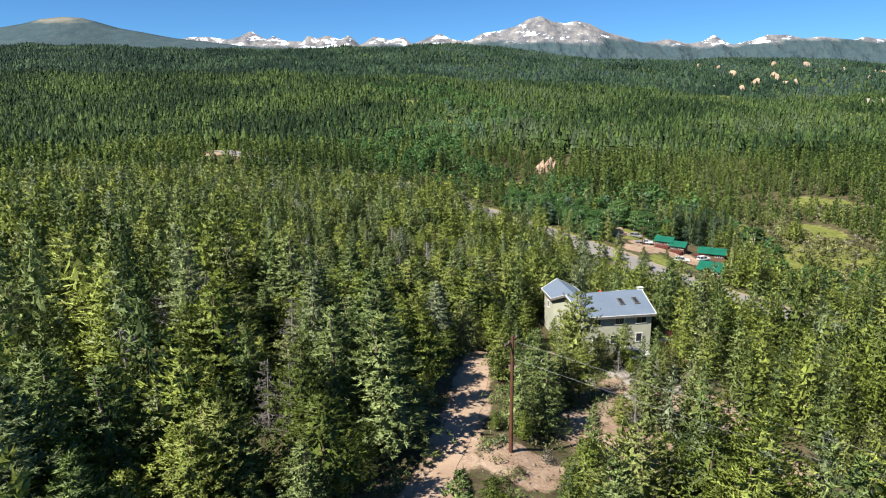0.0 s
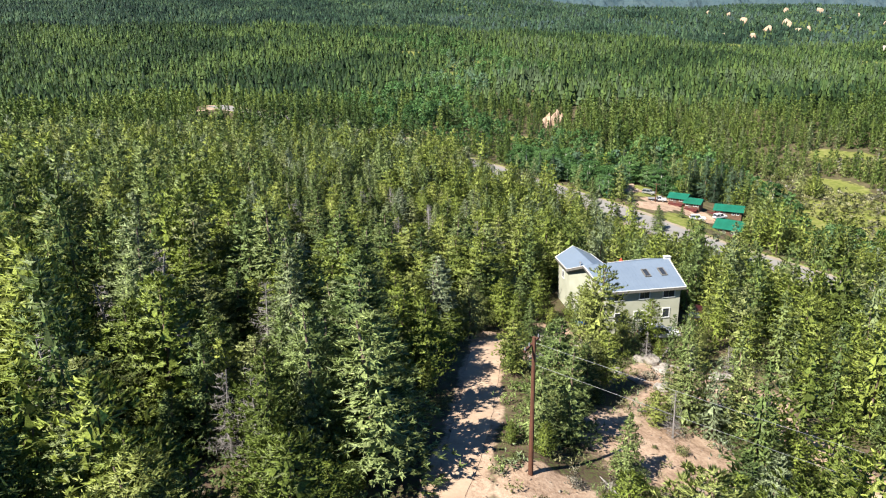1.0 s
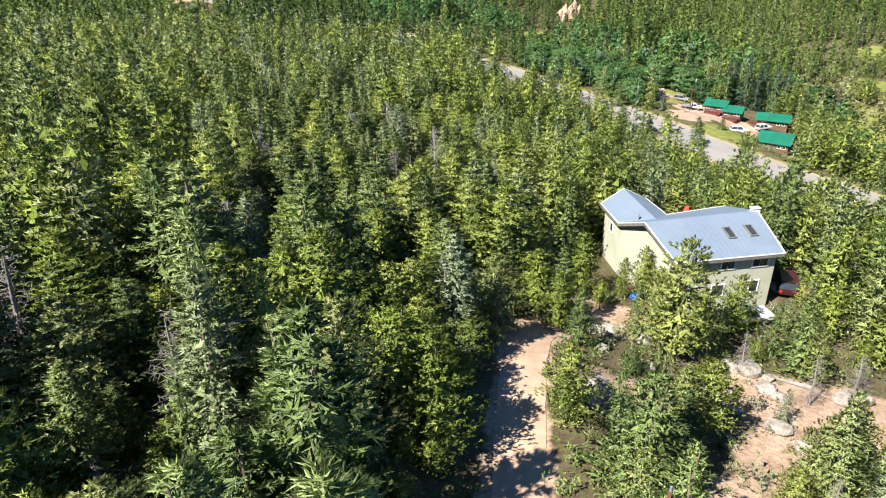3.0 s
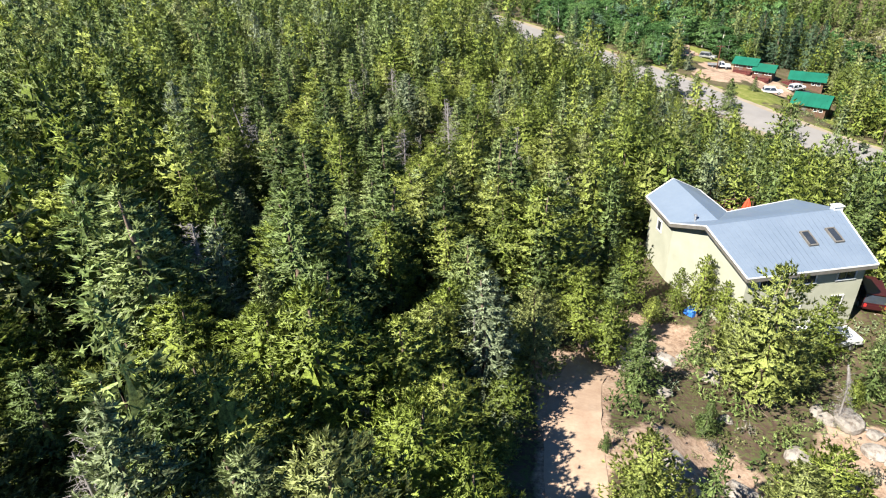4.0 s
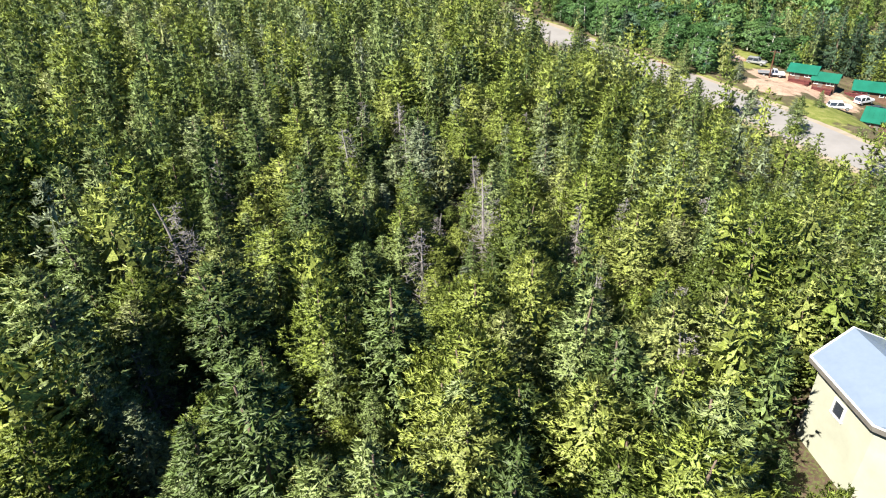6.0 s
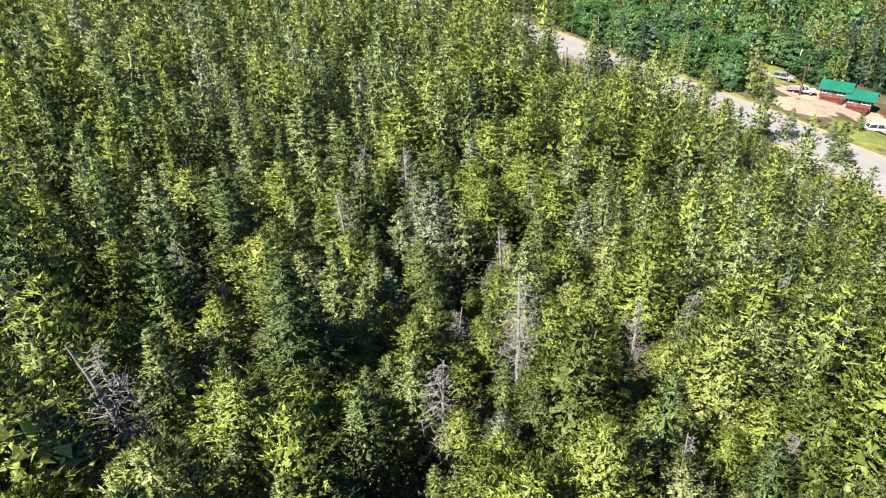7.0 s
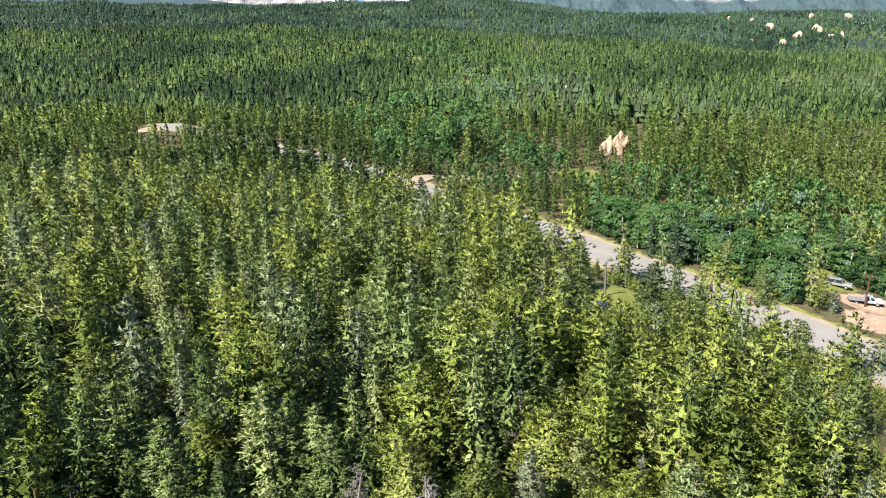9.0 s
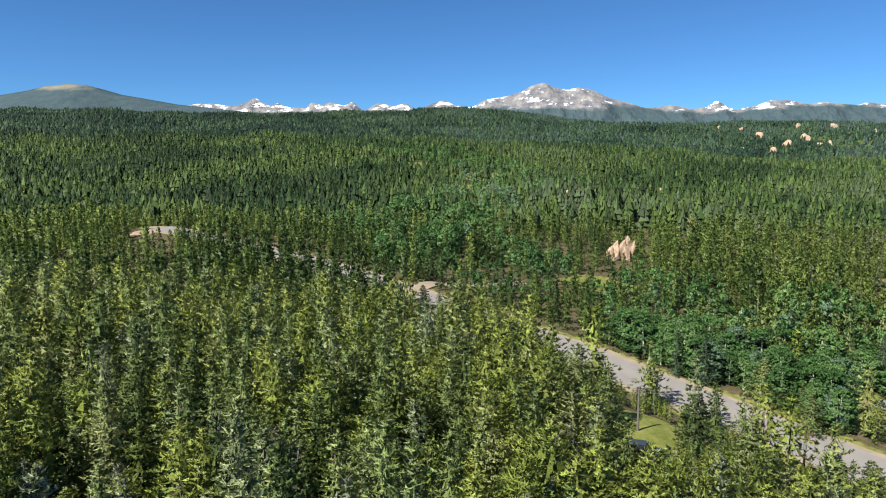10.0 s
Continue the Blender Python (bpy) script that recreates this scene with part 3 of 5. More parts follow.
def spruce(seed, high=11.5, leaves=None, label="conical dark green spruce tree on the forest floor"):
    rng = np.random.default_rng(seed)
    wide = rng.uniform(2.05, 2.75)
    crown = conifer_crown(rng, high, wide, rng.uniform(0.04, 0.10), 108, 0.29, 8, 0.056, -0.30, power=rng.uniform(0.7, 0.95), each=1.45, fan=0)
    trunk = stem(rng, high * 0.98, 0.17)
    return tree_thing("spruce_tree", trunk, crown, M_BARK, leaves or M_SPRUCE, label, "spruce tree", "spruces of the forest")


def leafy_crown(rng, high, wide, low, clumps, size, per, width):
    """A rounded broadleaf crown of separate clumps with gaps."""
    cs = []
    for _ in range(clumps):
        t = rng.uniform(low, 1.0)
        k = (t - low) / (1 - low)
        r = wide * math.sin(math.pi * min(0.97, 0.18 + 0.80 * k)) ** 0.7
        a, q = rng.uniform(0, 6.28), rng.uniform(0.35, 1) ** 0.5
        centre = np.array([math.cos(a) * r * q, math.sin(a) * r * q, t * high])
        cs.append(centre + rng.normal(0, 0.30, (12, 3)) * np.array([1, 1, 0.7]))
    c = np.concatenate(cs)
    d = c - np.array([0, 0, high * (low + 0.3)])
    d /= np.linalg.norm(d, axis=1)[:, None]
    return blades(rng, c, d + np.array([0, 0, 0.4]), size, per, width, 1.2)


def aspen(seed, high=9.0):
    rng = np.random.default_rng(seed)
    trunk = join(stem(rng, high * 0.92, 0.11, bend=0.03), bare_limbs(rng, high, 1.4, 12, 0.35, 0.85, 1, 0.025))
    crown = leafy_crown(rng, high, rng.uniform(2.2, 2.9), 0.10, 95, 0.30, 4, 0.14)
    return tree_thing("aspen_tree", trunk, crown, M_ASPEN_BARK, M_ASPEN, "pale-trunked aspen with bright green leaves", "aspen tree", "aspens along the road")


def snag(seed, high=9.5):
    rng = np.random.default_rng(seed)
    trunk = join(stem(rng, high, 0.13, bend=0.04), bare_limbs(rng, high, 1.9, 110, 0.12, 0.98, 5, 0.018))
    return tree_thing("dead_tree", trunk, None, M_DEAD, None, "leafless grey dead pine with bare twigs", "dead tree", "dead trees in the forest")


def shrub(seed):
    rng = np.random.default_rng(seed)
    trunk = bare_limbs(rng, 1.0, 0.9, 14, 0.0, 0.5, 1, 0.02)
    crown = leafy_crown(rng, 1.5, 0.95, 0.15, 22, 0.17, 4, 0.07)
    return tree_thing("shrub", trunk, crown, M_BARK, M_SHRUB, "low grey-green shrub on open ground", "shrub", "shrubs on open ground")


HOUSE_YARD = (22.0, 92.0, 9.0)
rng = np.random.default_rng(5)


def scatter(x0, x1, y0, y1, step, jitter=0.48):
    gx, gy = np.meshgrid(np.arange(x0, x1, step), np.arange(y0, y1, step))
    x = (gx + rng.uniform(-jitter, jitter, gx.shape) * step).ravel()
    y = (gy + rng.uniform(-jitter, jitter, gy.shape) * step).ravel()
    return x, y


def wooded(x, y):
    """Where a tree may stand: off the roads, yards, lawns and bare ground."""
    g, b = open_land(x, y)
    yard = (x > 7.5) & (x < 45) & (y > 44) & (y < 82)
    ok = (g < 0.35) & (b < np.where(yard, np.where(np.sin(x * 7.3 + y * 11.9) > 0.25, 0.97, 0.3), 0.35))
    ok &= along(ROAD, x, y)[0] > 8.6
    ok &= along(SPUR, x, y)[0] > 4.0
    ok &= along(DRIVE, x, y)[0] > np.where(y < 62, 3.8, 2.3)
    ok &= along(TRACK, x, y)[0] > 2.4
    ok &= along(LOT, x, y)[0] > 7.5
    ok &= along(LOT_EAST, x, y)[0] > 7.5
    ok &= ~((x > 3.2) & (x < 7.2) & (y > 36) & (y < 50))
    ok &= np.hypot(x - 23.5, y - 91.5) > 8.3
    ok &= np.hypot(x - 16.3, y - 95.5) > 4.2
    ok &= along([(86, 208), (76, 184)], x, y)[0] > 9
    ok &= along([(88, 224), (76, 198)], x, y)[0] > 7.5
    ok &= along([(77, 221), (92, 217)], x, y)[0] > 5.5
    ok &= along([(59, 371), (53, 352)], x, y)[0] > 4.0
    ok &= along([(-137, 393), (-112, 335)], x, y)[0] > 8
    ok &= np.hypot(x + 12.2, y - 43) > 3.4
    ok &= np.hypot(x - 86, y - 224) > 6
    ok &= ~((x > 6.5) & (x < 20) & (y > 69.5) & (y < 90))
    grove, gx, gy = along(ROAD, x, y)
    ok &= ~((y > gy) & (grove < 22) & (gx > 16) & (gx < 44))
    return ok


def nearness(x, y):
    """The least distance in plan at which a tree lies ahead of the flight."""
    best = np.full(len(x), 999.0)
    for k in range(24):
        ahead, side = y - 4 - 5 * k, np.abs(x + 0.48 * k)
        seen = (ahead > 22) & (side < 0.75 * ahead + 3)
        best = np.where(seen, np.minimum(best, np.hypot(ahead, side)), best)
    return best


def in_fan(x, y, slope=0.78, edge=14.0):
    return np.abs(x + 3) < slope * (y + 4) + edge


def damp(x, y):
    """The moist valley floor where aspens and willows grow, 0 to 1."""
    d, px, py = along([(150, 170), (110, 225), (70, 270), (35, 300), (5, 330), (-30, 420), (20, 560), (60, 700), (-40, 900)], x, y)
    return (1 - soft(d, 14 + 0.03 * y, 30 + 0.05 * y)) * (0.6 + 0.4 * np.sin(x * 0.13 + 2 * np.sin(y * 0.05)))


def merge(name, template_list, x, y, scale, tint, material, label, category, turn=None, stretch=None):
    """One mesh of many small trees, each turned, scaled and tinted."""
    z = height(x, y)
    pick = rng.integers(0, len(template_list), len(x))
    turn = rng.uniform(0, 6.28, len(x)) if turn is None else turn
    stretch = rng.uniform(0.85, 1.15, len(x)) if stretch is None else stretch
    vs, fs, ns, ts, n = [], [], [], [], 0
    for k, (tv, tf, tn) in enumerate(template_list):
        i = np.nonzero(pick == k)[0]
        if not len(i):
            continue
        c, s = np.cos(turn[i])[:, None], np.sin(turn[i])[:, None]
        wx = scale[i][:, None]
        vx, vy = tv[None, :, 0], tv[None, :, 1]
        v = np.stack([(vx * c - vy * s) * wx + x[i][:, None], (vx * s + vy * c) * wx + y[i][:, None], tv[None, :, 2] * wx * stretch[i][:, None] + z[i][:, None]], 2)
        nx, ny = tn[None, :, 0], tn[None, :, 1]
        ns.append(np.stack([nx * c - ny * s, nx * s + ny * c, np.repeat(tn[None, :, 2], len(i), 0)], 2).reshape(-1, 3))
        f = tf[None] + (np.arange(len(i)) * len(tv))[:, None, None] + n
        vs.append(v.reshape(-1, 3)), fs.append(f.reshape(-1, 3)), ts.append(np.repeat(tint[i], len(tv)))
        n += len(i) * len(tv)
    ob = mesh_object(name, np.concatenate(vs), np.concatenate(fs), material, smooth=True, normals=np.concatenate(ns))
    ob.data.attributes.new("tint", "FLOAT", "POINT").data.foreach_set("value", np.concatenate(ts).astype(np.float32))
    return tagged(ob, label, category, kind="stuff")


def rough_cone(seed, high, wide, low, rings, points):
    """A far conifer: ragged skirts of hanging points round a stem."""
    r = np.random.default_rng(seed)
    v, f = [], []
    for k in range(rings):
        t = k / rings
        z1 = high * (low + (1 - low) * t)
        z2 = min(high, z1 + high * (1 - low) / rings * 2.0)
        rad = wide * (1 - t) ** 0.75 + 0.1
        for j in range(points):
            a = 6.283 * (j + 0.5 * (k % 2)) / points + r.normal(0, 0.25)
            da = 3.6 / points * r.uniform(0.7, 1.2)
            q = rad * r.uniform(0.7, 1.25)
            n = len(v)
            v += [(q * math.cos(a - da), q * math.sin(a - da), z1 + r.normal(0, 0.25)), (q * math.cos(a + da), q * math.sin(a + da), z1 + r.normal(0, 0.25)), (0, 0, z2 + r.normal(0, 0.2))]
            f.append((n, n + 1, n + 2))
    v = np.array(v)
    n = v * np.array([1, 1, 0]) + np.repeat(v.reshape(-1, 3, 3)[:, :2].mean(1), 3, 0) * np.array([1, 1, 0])
    n = 0.6 * n / (np.linalg.norm(n, axis=1)[:, None] + 1e-9) + np.array([0, 0, 0.8])
    return v, np.array(f), n / np.linalg.norm(n, axis=1)[:, None]


def cap(px, py):
    """The most that a tree may rise and still leave the road and the house front in view from the flight line."""
    d, qx, qy = along(ROAD, px, py)
    near = (py < qy) & (px > -20) & (px < 95) & (d < 52)
    most = np.where(near, np.maximum(road_height(qx) + 0.8 - height(px, py) + 0.25 * d + 9 * soft(d, 26, 50), 2.6), 99.0)
    slope = (px > 24) & (px < 78) & (py > 92) & (py < 168) & (px > 0.2 * (py - 40))
    most = np.where(slope, np.minimum(most, np.maximum(43.0 - 0.295 * np.hypot(px, py - 22) - height(px, py), 3.0)), most)
    lawn = (px > 6.5) & (px < 15.5) & (py > 165) & (py < 196)
    most = np.where(lawn, np.minimum(most, 0.6 + 0.42 * (193 - py)), most)
    front = (px > 13.5) & (px < 32) & (py > 70) & (py < 88)
    return np.where(front, np.minimum(most, 2.2 + 0.32 * np.abs(88 - py)), most)


def build_forest():
    # trees near the flight line, each a thing of its own
    pines = [pine(100 + i) for i in range(7)]
    spruces = [spruce(200 + i) for i in range(6)]
    aspens = [aspen(300 + i) for i in range(4)]
    snags = [snag(400 + i) for i in range(4)]
    shrubs = [shrub(500 + i) for i in range(3)]
    used = {}

    def plant(kinds, x, y, s, tall=1.0):
        k = int(rng.integers(0, len(kinds)))
        m = Matrix.LocRotScale((x, y, ground_z(x, y) - 0.1), Euler((rng.normal(0, 0.03), rng.normal(0, 0.03), rng.uniform(0, 6.28))), (s, s, s * tall))
        first = kinds[k]
        if first.name in used:
            copy_thing(first, m)
        else:
            used[first.name] = 1
            first.matrix_basis = m

    x, y = scatter(-135, 150, 22, 250, 2.35)
    yard = (x > 6) & (x < 46) & (y > 40) & (y < 84)
    young = soft(y, 85, 110) * (1 - soft(y, 138, 155)) * (1 - soft(np.abs(x), 28, 42))
    keep = wooded(x, y) & in_fan(x, y) & (rng.uniform(size=len(x)) < np.where(yard, 0.52, 0.80 + 0.18 * young))
    x, y, young = x[keep], y[keep], young[keep]
    d = nearness(x, y) + rng.normal(0, 3, len(x))
    wet = damp(x, y)
    roll = rng.uniform(size=len(x))
    kind = np.where(roll < 0.06, 3, np.where(roll < 0.06 + np.where(x < -7, 0.55, 0.33), 1, 0))
    kind = np.where((wet > 0.35) & (rng.uniform(size=len(x)) < 0.75), 2, kind)
    road_d, road_x, road_y = along(ROAD, x, y)
    kind = np.where((y > road_y) & (road_d < 30) & (x > 8) & (x < 64) & (rng.uniform(size=len(x)) < 0.7), 2, kind)
    left = np.ones(len(x), bool)
    room = cap(x, y)
    drive_d, drive_x, drive_y = along(DRIVE, x, y)
    natural = np.where((drive_d < 6) & (x < drive_x), 0.75, 1.0) * np.where((x > 6) & (x < 46) & (y > 40) & (y < 84), 0.76, 1.0) * (9.9 - 1.9 * young) * rng.uniform(0.58, 1.25, len(x)) * np.where(rng.uniform(size=len(x)) < 0.14, 0.55, 1.0)
    poke = (np.hypot(x - 13, y - 185) > 16) & (np.hypot(x - 23, y - 80) > 9) & (rng.uniform(size=len(x)) < np.where((x > -15) & (x < 5), 0.45, np.where(x < 5, 0.12, 0.11)))
    tall = np.where(poke, natural, np.minimum(natural, np.maximum(room * np.where(x < -3, rng.uniform(0.95, 1.12, len(x)), rng.uniform(0.8, 1.1, len(x))), np.where((x > 24) & (y < 168), 2.4, 0.0))))
    keep = tall > 2.2
    x, y, d, kind, tall, left = x[keep], y[keep], d[keep], kind[keep], tall[keep], left[keep]
    for code, kinds, most in ((0, pines, 300), (1, spruces, 260), (2, aspens, 130), (3, snags, 80)):
        i = np.nonzero(kind == code)[0]
        i = i[np.argsort(d[i])][:most]
        left[i] = False
        for j in i:
            slim = rng.uniform(0.92, 1.1)
            plant(kinds, x[j], y[j], 1.28 * tall[j] / 11.0 / slim ** 0.5, slim / 1.28)
    # trees that stand out by themselves
    for tx, ty, high in ((13.2, 212, 5.5), (5.9, 200.5, 12.1), (3.5, 197.6, 11.2), (9.9, 199.5, 8.4), (18.7, 192.1, 9.2), (19.3, 186.7, 9.9), (22.9, 186.5, 8.7), (24.9, 185.2, 6.5), (38.3, 196.1, 6.9), (46.8, 216.4, 9.3), (43.3, 196.1, 7.6), (6.7, 194.0, 6.5), (19.6, 182.6, 6.3), (27.5, 190, 6.2), (53.2, 193.9, 7.6), (62.0, 194.3, 5.2), (8.8, 186, 3.0), (11.9, 213, 6.5), (-4.4, 47.5, 12.4), (-1.4, 80, 12.7), (-4.9, 90, 12), (-12.5, 268, 7.5), (-8.5, 264, 7), (-4, 259, 7.5), (-16, 273, 7), (-6, 266, 6), (-10.5, 262, 7), (47, 191, 6.5), (60, 160, 6.0), (63, 156, 5.4), (66, 153, 5.0), (69.8, 199.5, 4.6), (58.5, 214.5, 4.6), (58, 184.5, 9.5), (49.5, 194.5, 7.5), (47, 226.5, 8), (49.5, 224, 7.5), (45, 229, 8.5)):
        plant(spruces, tx, ty, high / 7.8, 0.68)
    for tx, ty, high in ((5.4, 64, 7.5), (-9.6, 44, 9.8), (-1.6, 61, 10.2), (9, 61, 5.5), (6.4, 51.0, 3.2), (4.2, 51.5, 4.0), (18.9, 62, 9.1), (-4.9, 92, 10.2), (-11.8, 96, 10.2), (-7.8, 84, 10.0)):
        plant(pines, tx, ty, high / 11.0)
    # young and slender trees in front of the house
    for tx, ty, high, lank in ((13.8, 88.0, 7.0, 1.5), (8.7, 75.9, 5.6, 0.85), (14.5, 81.5, 6.6, 1.3), (18.8, 77.4, 8.6, 1.1), (11.9, 72.9, 4.6, 0.8), (8.0, 73.6, 2.0, 0.8), (8.2, 81.1, 7.6, 1.15), (5.2, 69.2, 2.2, 0.9)):
        plant(spruces, tx, ty, high / 11.5 / lank ** 0.45, lank ** 0.45)
    for tx, ty, high, lank in ((15.2, 88.3, 7.4, 1.7), (16.9, 88.0, 7.2, 1.6), (18.2, 86.6, 6.6, 1.3), (15.8, 75.5, 12.0, 1.25), (20.6, 82.6, 7.6, 1.3), (23.0, 82.0, 7.2, 1.3), (12.6, 86.0, 6.5, 1.4), (17.0, 83.5, 6.0, 1.2), (15.2, 77.4, 8.6, 1.2), (2.4, 75.8, 8.4, 1.1), (0.4, 74.5, 8.4, 1.1), (6.3, 81.4, 10.0, 1.2), (11.1, 88.5, 8.0, 1.3), (7.6, 79.0, 6.5, 1.3), (22.5, 76.5, 5.0, 1.1), (25.5, 74.0, 5.5, 1.1)):
        plant(pines, tx, ty, high / 11.0 / lank ** 0.45, lank ** 0.45)
    for tx, ty, high in ((-12.3, 46, 10), (-10.4, 45.2, 7.5), (17.5, 58, 5.0), (-1.3, 72.3, 7.5), (-14, 60, 8), (20.5, 74.5, 6.0), (23.5, 70.5, 5.5), (-6, 66, 7.5), (9, 118, 8.5), (-3, 124, 9), (-24, 118, 9), (4, 104, 8.5)):
        plant(snags, tx, ty, high / 9.5)
    for tx, ty, high in ((91.5, 197.5, 8), (96.4, 200.7, 8.5), (101.3, 198.8, 9), (99.8, 187.5, 9.5), (103, 193, 9), (106, 198, 8), (110, 199.3, 6.5), (111.5, 190.4, 6.5), (97, 207, 7), (79, 231, 7), (76, 236, 6.5)):
        plant(aspens, tx, ty, high / 9.0)
    gx, gy = scatter(12, 58, 205, 275, 2.7)
    for tx, ty in zip(gx, gy):
        gd1, qx1, qy1 = along(ROAD, [tx], [ty])
        if ty > qy1[0] and 9.5 < gd1[0] < 21 and 16 < qx1[0] < 44:
            plant(aspens, tx, ty, rng.uniform(0.78, 1.0))
    blues = [spruce(240 + i, leaves=M_BLUE, label="dense blue-green spruce behind the cabins") for i in range(2)]
    for tx, ty, high in ((83.4, 232, 12.5), (87, 236, 12), (90.0, 233.8, 14), (92, 230.5, 12.5), (95.5, 233.7, 13.5), (96.8, 228.5, 13.5), (98.6, 226.5, 12.5), (101, 232, 13), (140.1, 253.2, 10.5), (37, 234, 9), (33, 238, 8.5), (82.5, 239, 11.5), (98, 230, 12), (89, 243, 12), (78, 246, 10), (70, 268, 10)):
        plant(blues, tx, ty, high / 11.5)
    # open ground: shrubs
    sx, sy = scatter(-20, 48, 36, 110, 3.4)
    keep = (along(DRIVE, sx, sy)[0] > 2.6) & (along(TRACK, sx, sy)[0] > 2.2) & (np.hypot(sx - 22.5, sy - 92) > 9.5) & in_fan(sx, sy) & (rng.uniform(size=len(sx)) < 0.5)
    for a, b in zip(sx[keep], sy[keep]):
        plant(shrubs, a, b, rng.uniform(0.35, 0.9))
    pebble = []
    for i in range(3):
        g = np.random.default_rng(670 + i)
        v = g.normal(size=(7, 3))
        v = v / np.linalg.norm(v, axis=1)[:, None] * np.array([0.16, 0.13, 0.09])
        f = np.array([(a, b, c) for a in range(7) for b in range(a + 1, 7) for c in range(b + 1, 7)])
        pebble.append((v, f[g.permutation(len(f))[:22]], v / np.linalg.norm(v, axis=1)[:, None]))
    ux, uy = scatter(-6, 40, 40, 92, 0.8)
    keep = in_fan(ux, uy) & (open_land(ux, uy)[1] > 0.3) & (rng.uniform(size=len(ux)) < 0.45) & (along(DRIVE, ux, uy)[0] > 1.2)
    merge("stones", pebble, ux[keep], uy[keep], rng.uniform(0.3, 1.3, keep.sum()) ** 1.5, rng.uniform(size=keep.sum()), M_BOULDER, "loose pale stones on bare dirt", "stones")
    # undergrowth: seedlings and low scrub under the trees, willow scrub on the valley floor
    seedling = [blades(np.random.default_rng(680 + i), np.random.default_rng(690 + i).normal(0, 1, (24, 3)) * np.array([0.34, 0.34, 0.22]) + np.array([0, 0, 0.42]), np.repeat([[0, 0, 0.9]], 24, 0), 0.24, 3, 0.05, 1.2) for i in range(4)]
    ux, uy = scatter(-60, 92, 20, 186, 1.7)
    keep = in_fan(ux, uy) & (along(DRIVE, ux, uy)[0] > 2.3) & (along(TRACK, ux, uy)[0] > 2.0) & (np.hypot(ux - 22.5, uy - 92) > 9) & (rng.uniform(size=len(ux)) < 0.55) & (open_land(ux, uy)[1] < 0.75) & (along(ROAD, ux, uy)[0] > 7)
    ux, uy = ux[keep], uy[keep]
    merge("undergrowth", seedling, ux, uy, rng.uniform(0.4, 1.5, len(ux)), rng.uniform(size=len(ux)), M_SPRUCE_S, "low green seedlings and scrub on the forest floor", "undergrowth")
    ux, uy = scatter(-20, 45, 38, 95, 1.7)
    keep = in_fan(ux, uy) & (along(DRIVE, ux, uy)[0] > 2.0) & (along(TRACK, ux, uy)[0] > 1.8) & (np.hypot(ux - 22.5, uy - 92) > 8.5) & (rng.uniform(size=len(ux)) < 0.4)
    merge("sage_scrub", seedling, ux[keep], uy[keep], rng.uniform(0.3, 1.0, keep.sum()), rng.uniform(size=keep.sum()), M_SHRUB_S, "grey-green sage and juniper scrub", "scrub")
    ux, uy = scatter(92, 200, 165, 300, 2.6)
    keep = (along(ROAD, ux, uy)[0] > 9) & (np.hypot(ux - 86, uy - 208) > 14) & (rng.uniform(size=len(ux)) < 0.75) & (np.sin(ux * 0.15) + np.cos(uy * 0.13) > -0.7)
    bush = [leafy_crown(np.random.default_rng(695 + i), 1.9, 1.5, 0.1, 5, 0.45, 1, 0.2) for i in range(3)]
    merge("willow_scrub", bush, ux[keep], uy[keep], rng.uniform(0.6, 1.5, keep.sum()), rng.uniform(size=keep.sum()), M_SHRUB_S, "grey-green willow scrub on the valley floor", "scrub")
    # the rest of the near forest
    near_pine = [conifer_crown(np.random.default_rng(580 + i), 11, 2.5, 0.08, 72, 0.37, 4, 0.088, 0.14, round_top=0.3 + 0.3 * i, each=0.72, fan=0, lift=0.75) for i in range(5)]
    near_spruce = [conifer_crown(np.random.default_rng(590 + i), 11.5, 2.4, 0.05, 72, 0.37, 4, 0.088, -0.3, power=0.8, each=0.66, fan=0) for i in range(5)]
    lod_pine = [conifer_crown(np.random.default_rng(600 + i), 11, 2.5, 0.06, 44, 0.52, 3, 0.122, 0.1, round_top=0.4 + 0.3 * i, each=0.45, fan=0, lift=0.75) for i in range(5)]
    lod_spruce = [conifer_crown(np.random.default_rng(620 + i), 11.5, 2.4, 0.05, 44, 0.52, 3, 0.122, -0.3, power=0.8, each=0.42, fan=0) for i in range(5)]
    lod_aspen = [leafy_crown(np.random.default_rng(640 + i), 9, 2.7, 0.08, 30, 0.50, 1, 0.26) for i in range(4)]
    sv, sf = stem(np.random.default_rng(660), 9.0, 0.14, 3)
    sn = sv * np.array([1, 1, 0])
    lod_stem = [(sv, sf, sn / (np.linalg.norm(sn, axis=1)[:, None] + 1e-9))]
    i = left & (kind != 2)
    one, two = i & (kind != 1), i & (kind == 1)
    for tier, pine_set, spruce_set in ((d < 78, near_pine, near_spruce), (d >= 78, lod_pine, lod_spruce)):
        a, b = one & tier, two & tier
        merge("pine_forest", pine_set, x[a], y[a], 1.32 * tall[a] / 11.0, rng.uniform(size=a.sum()), M_PINE_S, "dense green pine forest", "forest", stretch=rng.uniform(0.66, 0.86, a.sum()))
        merge("spruce_forest", spruce_set, x[b], y[b], 1.32 * tall[b] / 11.0, rng.uniform(size=b.sum()), M_SPRUCE_S, "dense dark spruce forest", "forest", stretch=rng.uniform(0.66, 0.86, b.sum()))
    three = left & (kind == 2)
    if three.sum():
        merge("aspen_grove", lod_aspen, x[three], y[three], tall[three] / 11.0, rng.uniform(size=three.sum()), M_ASPEN_S, "bright green aspen grove", "aspens")
